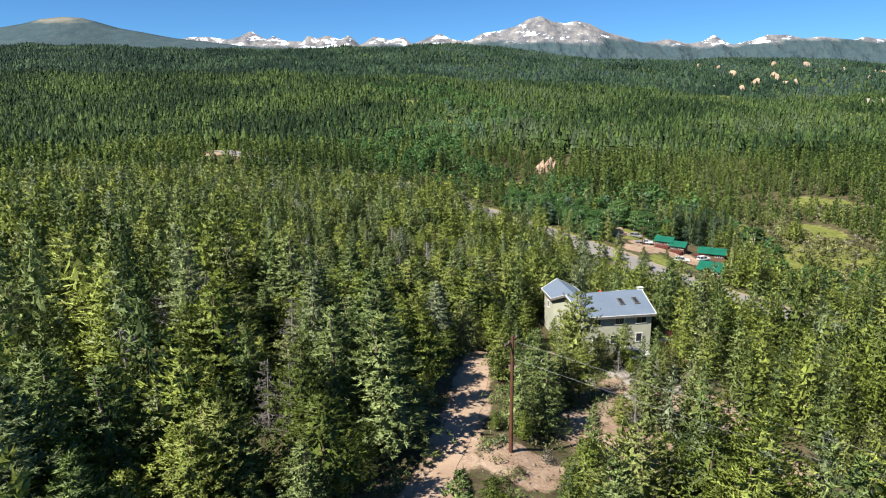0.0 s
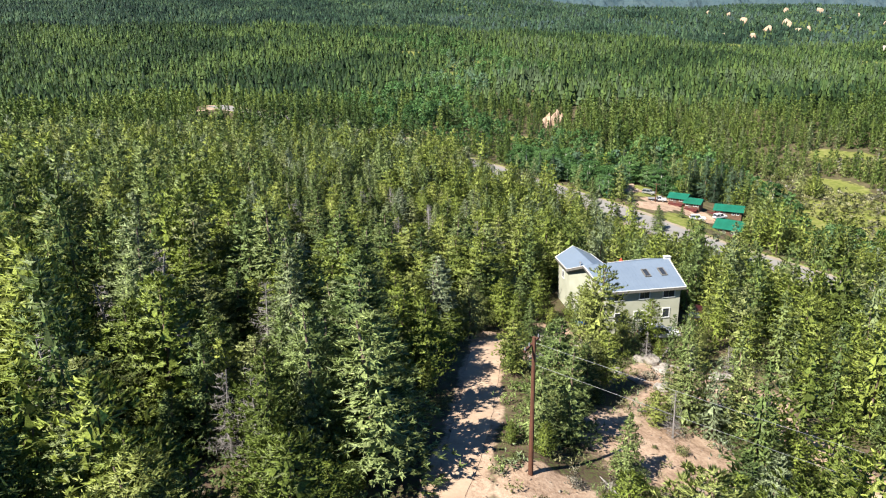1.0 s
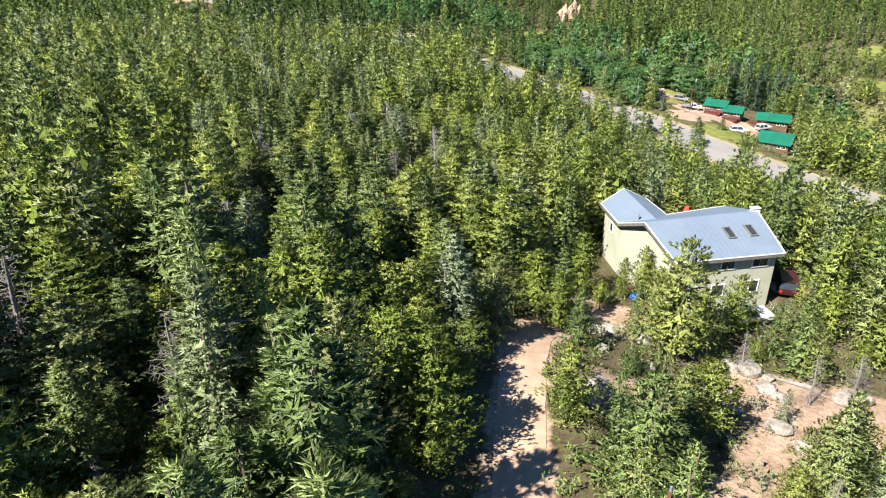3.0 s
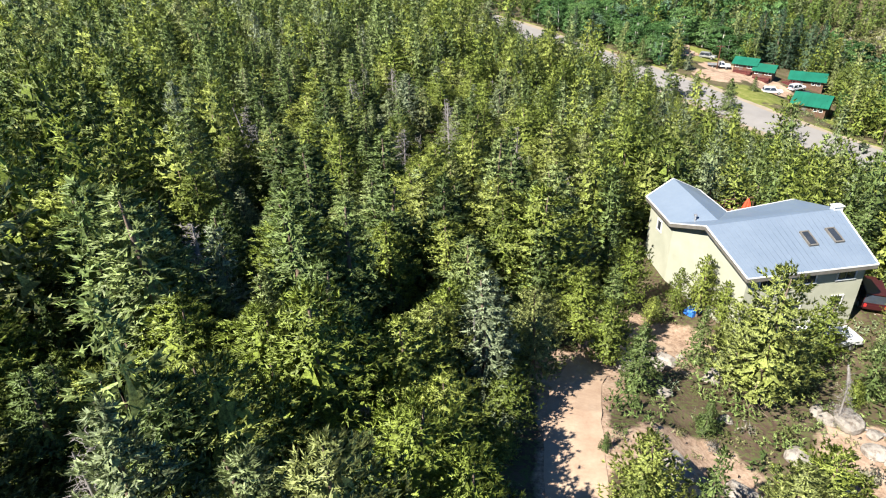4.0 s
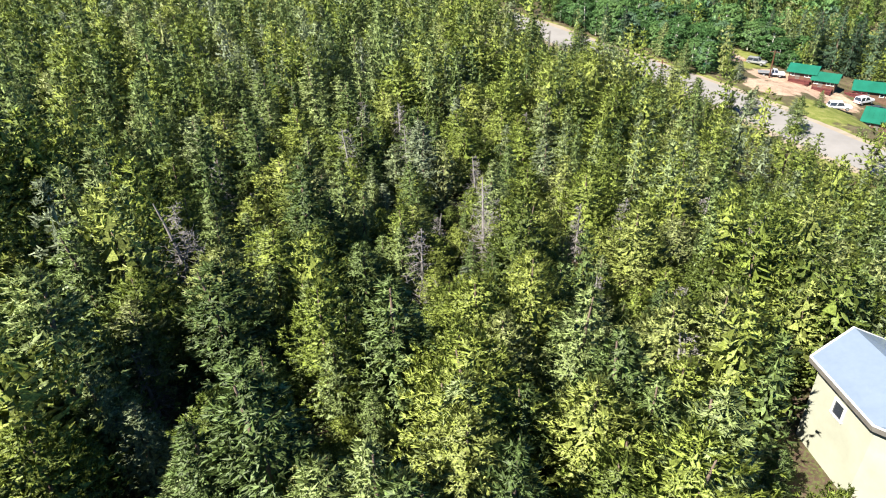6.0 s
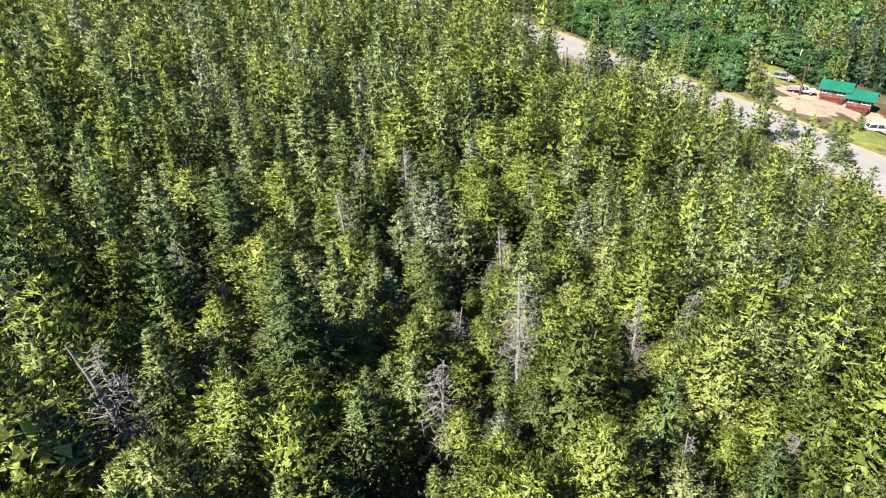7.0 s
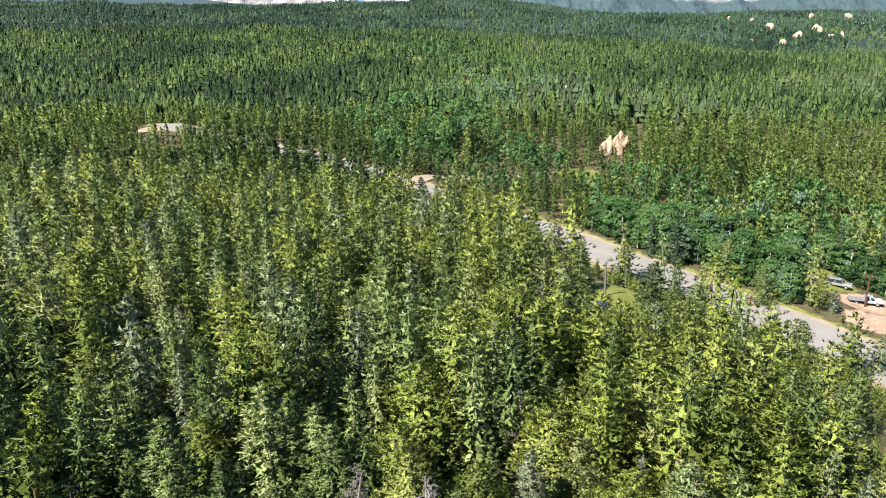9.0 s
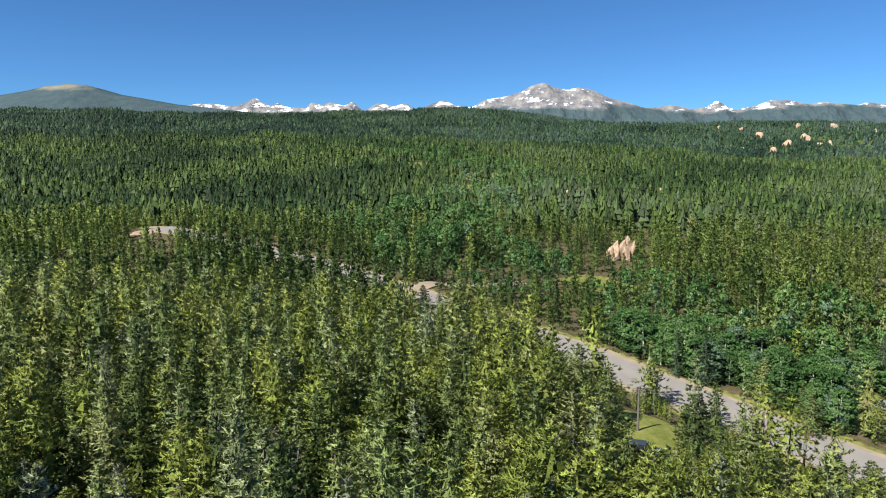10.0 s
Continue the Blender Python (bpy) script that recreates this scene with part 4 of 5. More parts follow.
    merge("forest_trunks", lod_stem, x[left], y[left], tall[left] / 11.0 * 0.95, rng.uniform(size=left.sum()), M_BARK, "brown trunks of the forest", "tree trunks")

    # the middle distance and the far slopes
    def belt(name, y0, y1, step, cone, seed):
        bx, by = [], []
        yy = y0
        while yy < y1:
            row = min(y1, yy + max(40, yy * 0.25))
            half = 0.76 * row + 30
            px, py = scatter(-half - 8, half, yy, row, step * (0.9 + 0.2 * (yy - y0) / (y1 - y0)))
            bx.append(px), by.append(py)
            yy = row
        bx, by = np.concatenate(bx), np.concatenate(by)
        keep = wooded(bx, by) & (np.abs(bx) < 0.74 * by + 30) & ~((by < 250) & (bx > -135) & (bx < 150))
        keep &= rng.uniform(size=len(bx)) < 0.80 + 0.2 * np.sin(bx * 0.043 + 2.1 * np.sin(by * 0.021)) * np.cos(by * 0.031)
        bx, by = bx[keep], by[keep]
        grown = np.minimum((10.8 if y0 < 400 else 12.5) * rng.uniform(0.5, 1.3, len(bx)) * (0.92 + 0.22 * np.sin(bx * 0.05 + 3 * np.sin(by * 0.017)) * np.cos(by * 0.043)), cap(bx, by) if y0 < 400 else 99.0)
        bx, by, grown = bx[grown > 2], by[grown > 2], grown[grown > 2] / 11
        wet_b = damp(bx, by)
        leafy = (wet_b > 0.3) & (rng.uniform(size=len(bx)) < 0.8)
        patch = 0.5 + 0.28 * np.sin(bx * 0.021 + 1.7 * np.sin(by * 0.013)) + 0.2 * np.sin(by * 0.017 - bx * 0.008)
        tint = np.clip(patch + rng.normal(0, 0.3, len(bx)), 0, 1)
        # shade put into the tint: left slopes darker, as if turned from the sun
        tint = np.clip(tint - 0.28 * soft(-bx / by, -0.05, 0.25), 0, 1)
        dark = ~leafy & (rng.uniform(size=len(bx)) < 0.35)
        pale = ~leafy & ~dark
        # the last belt takes the palette with haze in its colour
        for mask, mat, lab, nm in ((pale, M_FAR_HAZE if y0 > 1000 else M_FAR_S if y0 > 400 else M_MID_S, "pine forest on distant slopes", "far_pines"), (dark, M_FAR_HAZE if y0 > 1000 else M_FAR_S if y0 > 400 else M_MID_S, "dark spruces on distant slopes", "far_spruces")):
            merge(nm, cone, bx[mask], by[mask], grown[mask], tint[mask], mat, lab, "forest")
        if leafy.sum():
            round_crowns = [leafy_crown(np.random.default_rng(seed + 9), 8, 2.4, 0.1, 3, 1.2, 1, 0.6)] if y0 > 420 else lod_aspen
            merge("far_aspens", round_crowns, bx[leafy], by[leafy], grown[leafy] * 0.95, tint[leafy], M_ASPEN_S, "green aspen groves in the valley", "aspens")

    mid = [conifer_crown(np.random.default_rng(700 + i), 11, 2.5, 0.04, 30, 0.78, 2, 0.27, -0.1, power=0.75, each=0.45, fan=0) for i in range(5)]
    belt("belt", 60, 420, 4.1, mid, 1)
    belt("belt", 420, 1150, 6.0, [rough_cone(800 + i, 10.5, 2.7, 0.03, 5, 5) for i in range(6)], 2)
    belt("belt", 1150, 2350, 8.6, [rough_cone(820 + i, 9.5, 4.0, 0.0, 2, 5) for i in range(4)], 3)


build_forest()


# ---- things ----
def part(name, bm, material, parent, label=""):
    me = bpy.data.meshes.new(name)
    bm.normal_update()
    bm.to_mesh(me)
    bm.free()
    me.materials.append(material)
    ob = new(name, me)
    ob.parent = parent
    return tagged(ob, label) if label else ob


def add_box(bm, cx, cy, cz, sx, sy, sz, turn=0.0, bevel=0.0):
    got = bmesh.ops.create_cube(bm, size=1, matrix=Matrix.LocRotScale((cx, cy, cz), Euler((0, 0, turn)), (sx, sy, sz)))
    if bevel:
        edges = list({e for v in got["verts"] for e in v.link_edges})
        bmesh.ops.bevel(bm, geom=edges, offset=bevel, segments=2, affect="EDGES")
    return bm


def box(cx, cy, cz, sx, sy, sz, turn=0.0, bevel=0.0):
    return add_box(bmesh.new(), cx, cy, cz, sx, sy, sz, turn, bevel)


def slab(points, thick):
    """A flat or sloping plate of a polygon, with its thickness below it."""
    bm = bmesh.new()
    top = [bm.verts.new(p) for p in points]
    low = [bm.verts.new((p[0], p[1], p[2] - thick)) for p in points]
    bm.faces.new(top)
    bm.faces.new(low[::-1])
    n = len(points)
    for i in range(n):
        bm.faces.new((top[i], low[i], low[(i + 1) % n], top[(i + 1) % n]))
    bmesh.ops.recalc_face_normals(bm, faces=bm.faces)
    return bm


def rod(bm, a, b, r1, r2=None, sides=8):
    a, b = Vector(a), Vector(b)
    m = Matrix.Translation((a + b) / 2) @ (b - a).to_track_quat("Z", "Y").to_matrix().to_4x4()
    bmesh.ops.create_cone(bm, cap_ends=True, segments=sides, radius1=r1, radius2=r1 if r2 is None else r2, depth=(b - a).length, matrix=m)
    return bm


def wall(points, z0, z1, thick, out):
    """An upright wall from a to b, whose outer face is on the line."""
    (ax, ay), (bx, by) = points
    ox, oy = out
    n = math.hypot(bx - ax, by - ay)
    nx, ny = (by - ay) / n, -(bx - ax) / n
    if nx * ox + ny * oy < 0:
        nx, ny = -nx, -ny
    bm = bmesh.new()
    q = [(ax, ay), (bx, by), (bx - nx * thick, by - ny * thick), (ax - nx * thick, ay - ny * thick)]
    zt = z1 if isinstance(z1, (tuple, list)) else (z1, z1)
    lo = [bm.verts.new((p[0], p[1], z0)) for p in q]
    hi = [bm.verts.new((p[0], p[1], z)) for p, z in zip(q, (zt[0], zt[1], zt[1], zt[0]))]
    bm.faces.new(lo[::-1])
    bm.faces.new(hi)
    for i in range(4):
        bm.faces.new((lo[i], lo[(i + 1) % 4], hi[(i + 1) % 4], hi[i]))
    bmesh.ops.recalc_face_normals(bm, faces=bm.faces)
    return bm


def window_part(parent, cx, cz, w, h, origin, turn, panes=2):
    """A framed window on a wall: cx along the wall from origin, turned with it."""
    c, s = math.cos(turn), math.sin(turn)
    at = lambda u, v: (origin[0] + u * c - v * s, origin[1] + u * s + v * c)
    x, y = at(cx, -0.03)
    bm = bmesh.new()
    for dx, dz, sx, sz in ((0, h / 2, w + 0.14, 0.09), (0, -h / 2, w + 0.2, 0.09), (-w / 2, 0, 0.09, h), (w / 2, 0, 0.09, h)):
        add_box(bm, *at(cx + dx, -0.03), cz + dz, sx, 0.12, sz, turn)
    win = part("window", bm, M_TRIMWHITE, parent, "white-framed window with dark panes")
    for k in range(panes):
        u = cx + (k + 0.5) * w / panes - w / 2
        part("pane", box(*at(u, -0.012), cz, w / panes - 0.05, 0.03, h - 0.06, turn), M_GLASS, win)


def build_house():
    base = new("house")
    bx, by, bz = 22.5, 91.0, 9.6
    base.location = (bx, by, bz)
    tagged(base, "two-storey cream stucco house with blue-grey metal roof among pines", "house")
    P = lambda x, y, z: (x - bx, y - by, z - bz)
    Q = lambda x, y: (x - bx, y - by)
    eave, ridge, low = 16.0, 17.75, 8.4
    # plan of the wing: front corners, ridge ends, back corners
    fl, fr, rl, rr, bl, br = (18.5, 84.7), (28.6, 86.35), (16.9, 89.5), (28.2, 91.95), (17.2, 96.2), (27.6, 97.4)
    inset = 0.55

    def toward(a, b, d):
        n = math.hypot(b[0] - a[0], b[1] - a[1])
        return (a[0] + (b[0] - a[0]) * d / n, a[1] + (b[1] - a[1]) * d / n)

    wfl, wfr = toward(toward(fl, bl, inset), toward(fr, br, inset), 0.4), toward(toward(fr, br, inset), toward(fl, bl, inset), 0.4)
    wbl, wbr = toward(toward(bl, fl, inset), toward(br, fr, inset), 0.4), toward(toward(br, fr, inset), toward(bl, fl, inset), 0.4)
    mid_r = ((wfr[0] + wbr[0]) / 2, (wfr[1] + wbr[1]) / 2)
    zl = low - bz
    top = eave + 0.02 - bz
    part("wall", wall((Q(*wfl), Q(*wfr)), zl, top, 0.25, (0, -1)), M_STUCCO, base)
    part("wall", wall((Q(20.2, 94.9), Q(*wbr)), zl, top, 0.25, (0, 1)), M_STUCCO, base)
    for a, b, za, zb in ((wfr, mid_r, top, ridge - 0.35 - bz), (mid_r, wbr, ridge - 0.35 - bz, top)):
        part("wall", wall((Q(*a), Q(*b)), zl, (za, zb), 0.25, (1, 0)), M_STUCCO, base)
    # the angled end: its ridge leaves the main roof at a valley and runs back to the apex
    ap, hp, lc, fc, nc, back, inner = (17.5, 99.5), (18.4, 91.0), (15.0, 98.6), (15.6, 93.4), rl, (20.1, 99.8), (20.65, 94.6)
    end = 17.3
    front = part("roof", slab([P(*fl, eave), P(*fr, eave), P(*rr, ridge), P(*rl, ridge)], 0.16), M_METALROOF, base)
    part("roof", slab([P(*nc, ridge), P(*rr, ridge), P(*br, eave), P(*inner, 16.3), P(*hp, 17.45)], 0.16), M_METALROOF, base)
    part("roof", slab([P(*lc, eave), P(*fc, eave), P(*hp, 17.45), P(*ap, end)], 0.16), M_METALROOF, base)
    part("roof", slab([P(*fc, eave), P(*nc, ridge), P(*hp, 17.45)], 0.16), M_METALROOF, base)
    part("roof", slab([P(*ap, end), P(*hp, 17.45), P(*inner, 16.3), P(*back, eave)], 0.16), M_METALROOF, base)
    wl, wf, wn, wb = (15.45, 98.2), (16.0, 93.6), (17.45, 89.75), (19.8, 99.2)
    part("wall", wall((Q(*wl), Q(*wf)), zl, top, 0.25, (-1, 0)), M_STUCCO, base)
    part("wall", wall((Q(*wf), Q(*wn)), zl, (top, ridge - 0.3 - bz), 0.25, (-1, -0.3)), M_STUCCO, base)
    part("wall", wall((Q(*wn), Q(*wfl)), zl, (ridge - 0.3 - bz, top), 0.25, (-1, 0)), M_STUCCO, base)
    part("wall", wall((Q(*wl), Q(17.4, 98.9)), zl, (top, end - 0.3 - bz), 0.25, (0, 1)), M_STUCCO, base)
    part("wall", wall((Q(17.4, 98.9), Q(*wb)), zl, (end - 0.3 - bz, top), 0.25, (0, 1)), M_STUCCO, base)
    part("wall", wall((Q(*wb), Q(20.2, 94.9)), zl, top, 0.25, (1, 0)), M_STUCCO, base)
    # dark fascia with a white drip edge along the eaves
    high = {rr: ridge, nc: ridge, ap: end, inner: 16.3}
    for a, b in ((fl, fr), (lc, fc), (fc, nc), (nc, fl), (fr, rr), (ap, lc), (inner, br), (back, inner), (ap, back)):
        for name, hgt, dz, thick, material, label in (("fascia", 0.30, -0.20, 0.06, M_TRIMDARK, "dark brown eave board"), ("drip_edge", 0.07, -0.01, 0.10, M_TRIMWHITE, "white metal drip edge")):
            bm = bmesh.new()
            pa, pb = Vector(P(*a, high.get(a, eave) + dz)), Vector(P(*b, high.get(b, eave) + dz))
            d = pb - pa
            m = Matrix.Translation((pa + pb) / 2) @ d.to_track_quat("X", "Z").to_matrix().to_4x4()
            bmesh.ops.create_cube(bm, size=1, matrix=m @ Matrix.Diagonal((d.length, thick, hgt, 1)))
            part(name, bm, material, base, label)
    # raised seams on the front slope
    bm = bmesh.new()
    for k in range(1, 24):
        s = k / 24
        a = [fl[i] + (fr[i] - fl[i]) * s for i in (0, 1)]
        b = [rl[i] + (rr[i] - rl[i]) * s for i in (0, 1)]
        pa, pb = Vector(P(*a, eave + 0.01)), Vector(P(*b, ridge + 0.01))
        d = pb - pa
        m = Matrix.Translation((pa + pb) / 2) @ d.to_track_quat("X", "Z").to_matrix().to_4x4()
        bmesh.ops.create_cube(bm, size=1, matrix=m @ Matrix.Diagonal((d.length, 0.025, 0.022, 1)))
    part("seams", bm, M_METALROOF, front)
    # skylights
    turn = math.atan2(fr[1] - fl[1], fr[0] - fl[0])
    pitch = math.atan2(ridge - eave, math.hypot(rr[0] - fr[0], rr[1] - fr[1]))
    for x, y, z in ((24.4, 88.6, 16.93), (26.5, 89.0, 16.95)):
        m = Matrix.LocRotScale(P(x, y, z + 0.06), Euler((pitch, 0, turn)), None)
        bm = bmesh.new()
        for dx, dy, sx, sy in ((0, 0.7, 0.75, 0.1), (0, -0.7, 0.75, 0.1), (0.33, 0, 0.09, 1.4), (-0.33, 0, 0.09, 1.4)):
            bmesh.ops.create_cube(bm, size=1, matrix=m @ Matrix.Translation((dx, dy, 0)) @ Matrix.Diagonal((sx, sy, 0.18, 1)))
        light = part("skylight", bm, M_TRIMDARK, base, "dark-framed skylight")
        bm = bmesh.new()
        bmesh.ops.create_cube(bm, size=1, matrix=m @ Matrix.Translation((0, 0, 0.02)) @ Matrix.Diagonal((0.57, 1.3, 0.05, 1)))
        part("pane", bm, M_GLASS, light)
    # chimney and roof vent
    bm = box(*P(28.0, 92.0, 17.7), 0.75, 0.5, 0.55, turn)
    part("chimney", add_box(bm, *P(28.0, 92.0, 18.0), 0.88, 0.62, 0.08, turn), M_TRIMWHITE, base, "pale boxed chimney at the ridge")
    part("vent_pipe", rod(rod(bmesh.new(), P(17.1, 92.2, 16.5), P(17.1, 92.2, 17.25), 0.07), P(17.1, 92.2, 17.22), P(17.1, 92.2, 17.36), 0.15), M_STEEL, base)
    # windows of the front
    o = Q(*wfl)
    t2 = math.atan2(wfr[1] - wfl[1], wfr[0] - wfl[0])
    span = math.hypot(wfr[0] - wfl[0], wfr[1] - wfl[1])
    for u, z, w, h, n in ((span - 1.5, 15.1, 1.5, 1.0, 2), (span - 1.7, 12.6, 0.9, 1.2, 1), (span - 4.6, 15.1, 1.3, 1.0, 2), (span - 5.2, 12.5, 1.2, 1.2, 2), (1.6, 15.1, 1.2, 1.0, 2), (1.8, 12.4, 1.2, 1.2, 2)):
        window_part(base, u, z - bz, w, h, o, t2, n)
    t3 = math.atan2(wf[1] - wl[1], wf[0] - wl[0])
    for u, z in ((2.2, 14.4),):
        window_part(base, u, z - bz, 0.8, 1.0, Q(*wl), t3, 1)
    bm = box(*P(26.2 - 2.1, 85.62, 10.6), 1.0, 0.10, 2.1, t2)
    part("door", bm, M_TRIMWHITE, base, "white back door")


M_TRIMDARK = plain("dark_bronze_frame", (0.10, 0.09, 0.08), (0.16, 0.15, 0.13), 2.0, 0.5, bump=0)
build_house()


def build_cabin(x, y, z, wide, deep, high, rise, turn, label, name="cabin"):
    """A small log cabin with a green metal roof."""
    base = new(name)
    base.matrix_basis = pose(x, y, z, 0, 0, turn)
    tagged(base, label, "cabin", "green-roofed cabins by the lot")
    for s in (-1, 1):
        part("wall", box(0, s * (deep / 2 - 0.1), high / 2 - 0.6, wide, 0.2, high + 1.2), M_LOG, base)
        bm = bmesh.new()
        v = [bm.verts.new((s * (wide / 2 - 0.2 * k), yy, zz)) for k in (0, 1) for yy, zz in ((-deep / 2 + 0.2, -1.2), (deep / 2 - 0.2, -1.2), (deep / 2 - 0.2, high), (0, high + rise * 0.92), (-deep / 2 + 0.2, high))]
        bm.faces.new(v[:5])
        bm.faces.new(v[5:][::-1])
        for i in range(5):
            bm.faces.new((v[i], v[5 + i], v[5 + (i + 1) % 5], v[(i + 1) % 5]))
        bmesh.ops.recalc_face_normals(bm, faces=bm.faces)
        part("wall", bm, M_LOG, base)
        e = 0.6
        roof = slab([(-wide / 2 - e, s * (deep / 2 + e), high - rise * 2 * e / deep), (wide / 2 + e, s * (deep / 2 + e), high - rise * 2 * e / deep), (wide / 2 + e, 0, high + rise), (-wide / 2 - e, 0, high + rise)], 0.12)
        roof_ob = part("roof", roof, M_GREENROOF, base)
        bm = bmesh.new()
        for k in range(1, 9):
            xx = -wide / 2 - e + (wide + 2 * e) * k / 9
            pa, pb = Vector((xx, s * (deep / 2 + e), high - rise * 2 * e / deep + 0.02)), Vector((xx, 0, high + rise + 0.02))
            m = Matrix.Translation((pa + pb) / 2) @ (pb - pa).to_track_quat("X", "Z").to_matrix().to_4x4()
            bmesh.ops.create_cube(bm, size=1, matrix=m @ Matrix.Diagonal(((pb - pa).length, 0.05, 0.06, 1)))
        part("seams", bm, M_GREENROOF, roof_ob)
    part("door", box(-wide * 0.15, -deep / 2 - 0.02, 1.0, 0.95, 0.08, 2.0), M_TRIMDARK, base)
    for u in (-0.36, 0.2, 0.36):
        window_part(base, u * wide, 1.45, 0.8, 0.8, (0, -deep / 2), 0.0, 1)


for x, y, wide, deep, high, rise, turn, label in (
    (85.4, 200.7, 7.4, 6.8, 2.6, 1.8, -38, "log cabin with a broad green metal roof by parked cars"),
    (92.0, 217.6, 8.0, 5.0, 2.5, 1.3, -30, "long log cabin with a green metal roof behind a white car"),
    (80.3, 217.6, 4.6, 3.8, 2.3, 1.1, -38, "small log cabin with a green metal roof and maroon porch"),
    (76.9, 221.6, 5.4, 4.0, 2.3, 1.1, -38, "log cabin with a green metal roof ending the row"),
    (103.0, 208.5, 3.0, 3.0, 2.3, 1.0, 10, "small green-roofed outbuilding among aspens"),
):
    build_cabin(x, y, ground_z(x, y), wide, deep, high, rise, turn, label)


def build_porch(x, y, turn, wide):
    """A low maroon timber porch with posts, a rail and steps."""
    base = new("porch")
    base.matrix_basis = pose(x, y, ground_z(x, y), 0, 0, turn)
    tagged(base, "low maroon timber porch with a rail before a cabin", "porch")
    for k in range(10):
        part("plank", box(0, -0.9 + 0.2 * k, 0.5, wide, 0.185, 0.05), M_REDWOOD, base)
    for k in range(5):
        px = -wide / 2 + 0.1 + (wide - 0.2) * k / 4
        part("post", box(px, -0.98, 0.45, 0.10, 0.10, 1.9), M_REDWOOD, base)
    for zz in (0.95, 1.35):
        part("rail", box(0, -0.98, zz, wide, 0.06, 0.10), M_REDWOOD, base)
    part("skirt", box(0, -0.93, 0.05, wide, 0.05, 0.85), M_REDWOOD, base)
    for k in range(2):
        part("step", box(wide / 2 - 0.6, -1.25 - 0.3 * k, 0.32 - 0.18 * k, 0.9, 0.3, 0.06), M_REDWOOD, base)


build_porch(86.6, 215.6, -30, 4.6)
build_porch(78.6, 215.4, -38, 4.2)
build_porch(75.1, 219.3, -38, 4.6)


def build_car(x, y, turn, paint, label, kind="suv", name="car"):
    """A parked vehicle: lower body, cabin with windows, wheels, lamps; a pickup has a flat bed."""
    base = new(name)
    base.matrix_basis = pose(x, y, ground_z(x, y) + 0.03, 0, 0, turn)
    tagged(base, label, "car" if kind == "suv" else "pickup truck")
    length = 4.7 if kind == "suv" else 5.6
    body = box(0, 0, 0.72, length, 1.82, 0.62, bevel=0.14) if kind == "suv" else box(1.35, 0, 0.78, 2.9, 1.85, 0.62, bevel=0.12)
    part("body", body, paint, base)
    x0, x1 = (-2.2, 1.0) if kind == "suv" else (-0.1, 1.5)
    bm = bmesh.new()
    lo = [(x0, -0.86), (x1, -0.86), (x1, 0.86), (x0, 0.86)]
    hi = [(x0 + 0.35, -0.70), (x1 - 0.65, -0.70), (x1 - 0.65, 0.70), (x0 + 0.35, 0.70)]
    a = [bm.verts.new((*p, 1.0)) for p in lo]
    b = [bm.verts.new((*p, 1.66)) for p in hi]
    for i in range(4):
        bm.faces.new((a[i], a[(i + 1) % 4], b[(i + 1) % 4], b[i]))
    bm.faces.new(a[::-1])
    bm.faces.new(b)
    glass = part("windows", bm, M_GLASS, base, "dark tinted windows")
    part("roof", box((x0 + x1 - 0.3) / 2, 0, 1.69, x1 - x0 - 0.75, 1.5, 0.10, bevel=0.04), paint, base)
    for px in (x0 + 0.1, (x0 + x1) / 2 - 0.1, x1 - 0.1):
        for s in (-1, 1):
            shift = 0.22 if px < 0 else -0.30
            part("pillar", rod(bmesh.new(), (px, s * 0.86, 1.0), (px + shift, s * 0.72, 1.66), 0.05, sides=6), paint, base)
    if kind != "suv":
        part("flat_bed", add_box(box(-1.6, 0, 0.95, 2.9, 2.0, 0.14), -0.18, 0, 1.35, 0.10, 1.9, 0.8), M_STEEL, base, "grey flat bed with headboard")
        part("frame_rail", box(-1.5, 0, 0.72, 2.9, 0.9, 0.2), M_RUBBER, base)
    for wx in (-length * 0.31, length * 0.31):
        for s in (-1, 1):
            wheel = part("wheel", rod(bmesh.new(), (wx, s * 0.72, 0.36), (wx, s * 0.94, 0.36), 0.36, sides=16), M_RUBBER, base)
            part("rim", rod(bmesh.new(), (wx, s * 0.93, 0.36), (wx, s * 0.96, 0.36), 0.22, sides=12), M_STEEL, wheel)
    front = length / 2 if kind == "suv" else 2.8
    for s in (-1, 1):
        part("headlight", box(front - 0.04, s * 0.65, 0.82, 0.08, 0.32, 0.16), M_TRIMWHITE, base)
        part("tail_light", box(-length / 2 + 0.03, s * 0.72, 0.85, 0.08, 0.2, 0.25), M_CARRED, base)
    part("bumper", box(front, 0, 0.52, 0.14, 1.75, 0.2, bevel=0.04), M_STEEL, base)


build_car(76.0, 202.9, -14, M_CARWHITE, "white estate car parked on the dirt lot")
build_car(86.6, 211.8, 22, M_CARWHITE, "white car parked beside a green-roofed cabin")
build_car(70.2, 223.2, -18, M_CARWHITE, "white flatbed pickup on the dirt lot", "pickup", "pickup_truck")
# the steel-grey car is a stand-in for a grey heap beside the lot
build_car(69.8, 231.5, -40, M_STEEL, "silver-grey car standing in for grey junk under the trees by the dirt pile")
build_car(87.4, 207.4, 10, M_CARDARK, "dark car parked beside a white car by the cabins")
build_car(12.0, 190.8, -20, M_CARDARK, "dark car parked beside a small lawn")
build_car(25.0, 84.1, 10, M_CARWHITE, "white car parked against the front of the house")
build_car(31.6, 90.2, 70, M_MAROON, "dark red car parked beside the house")


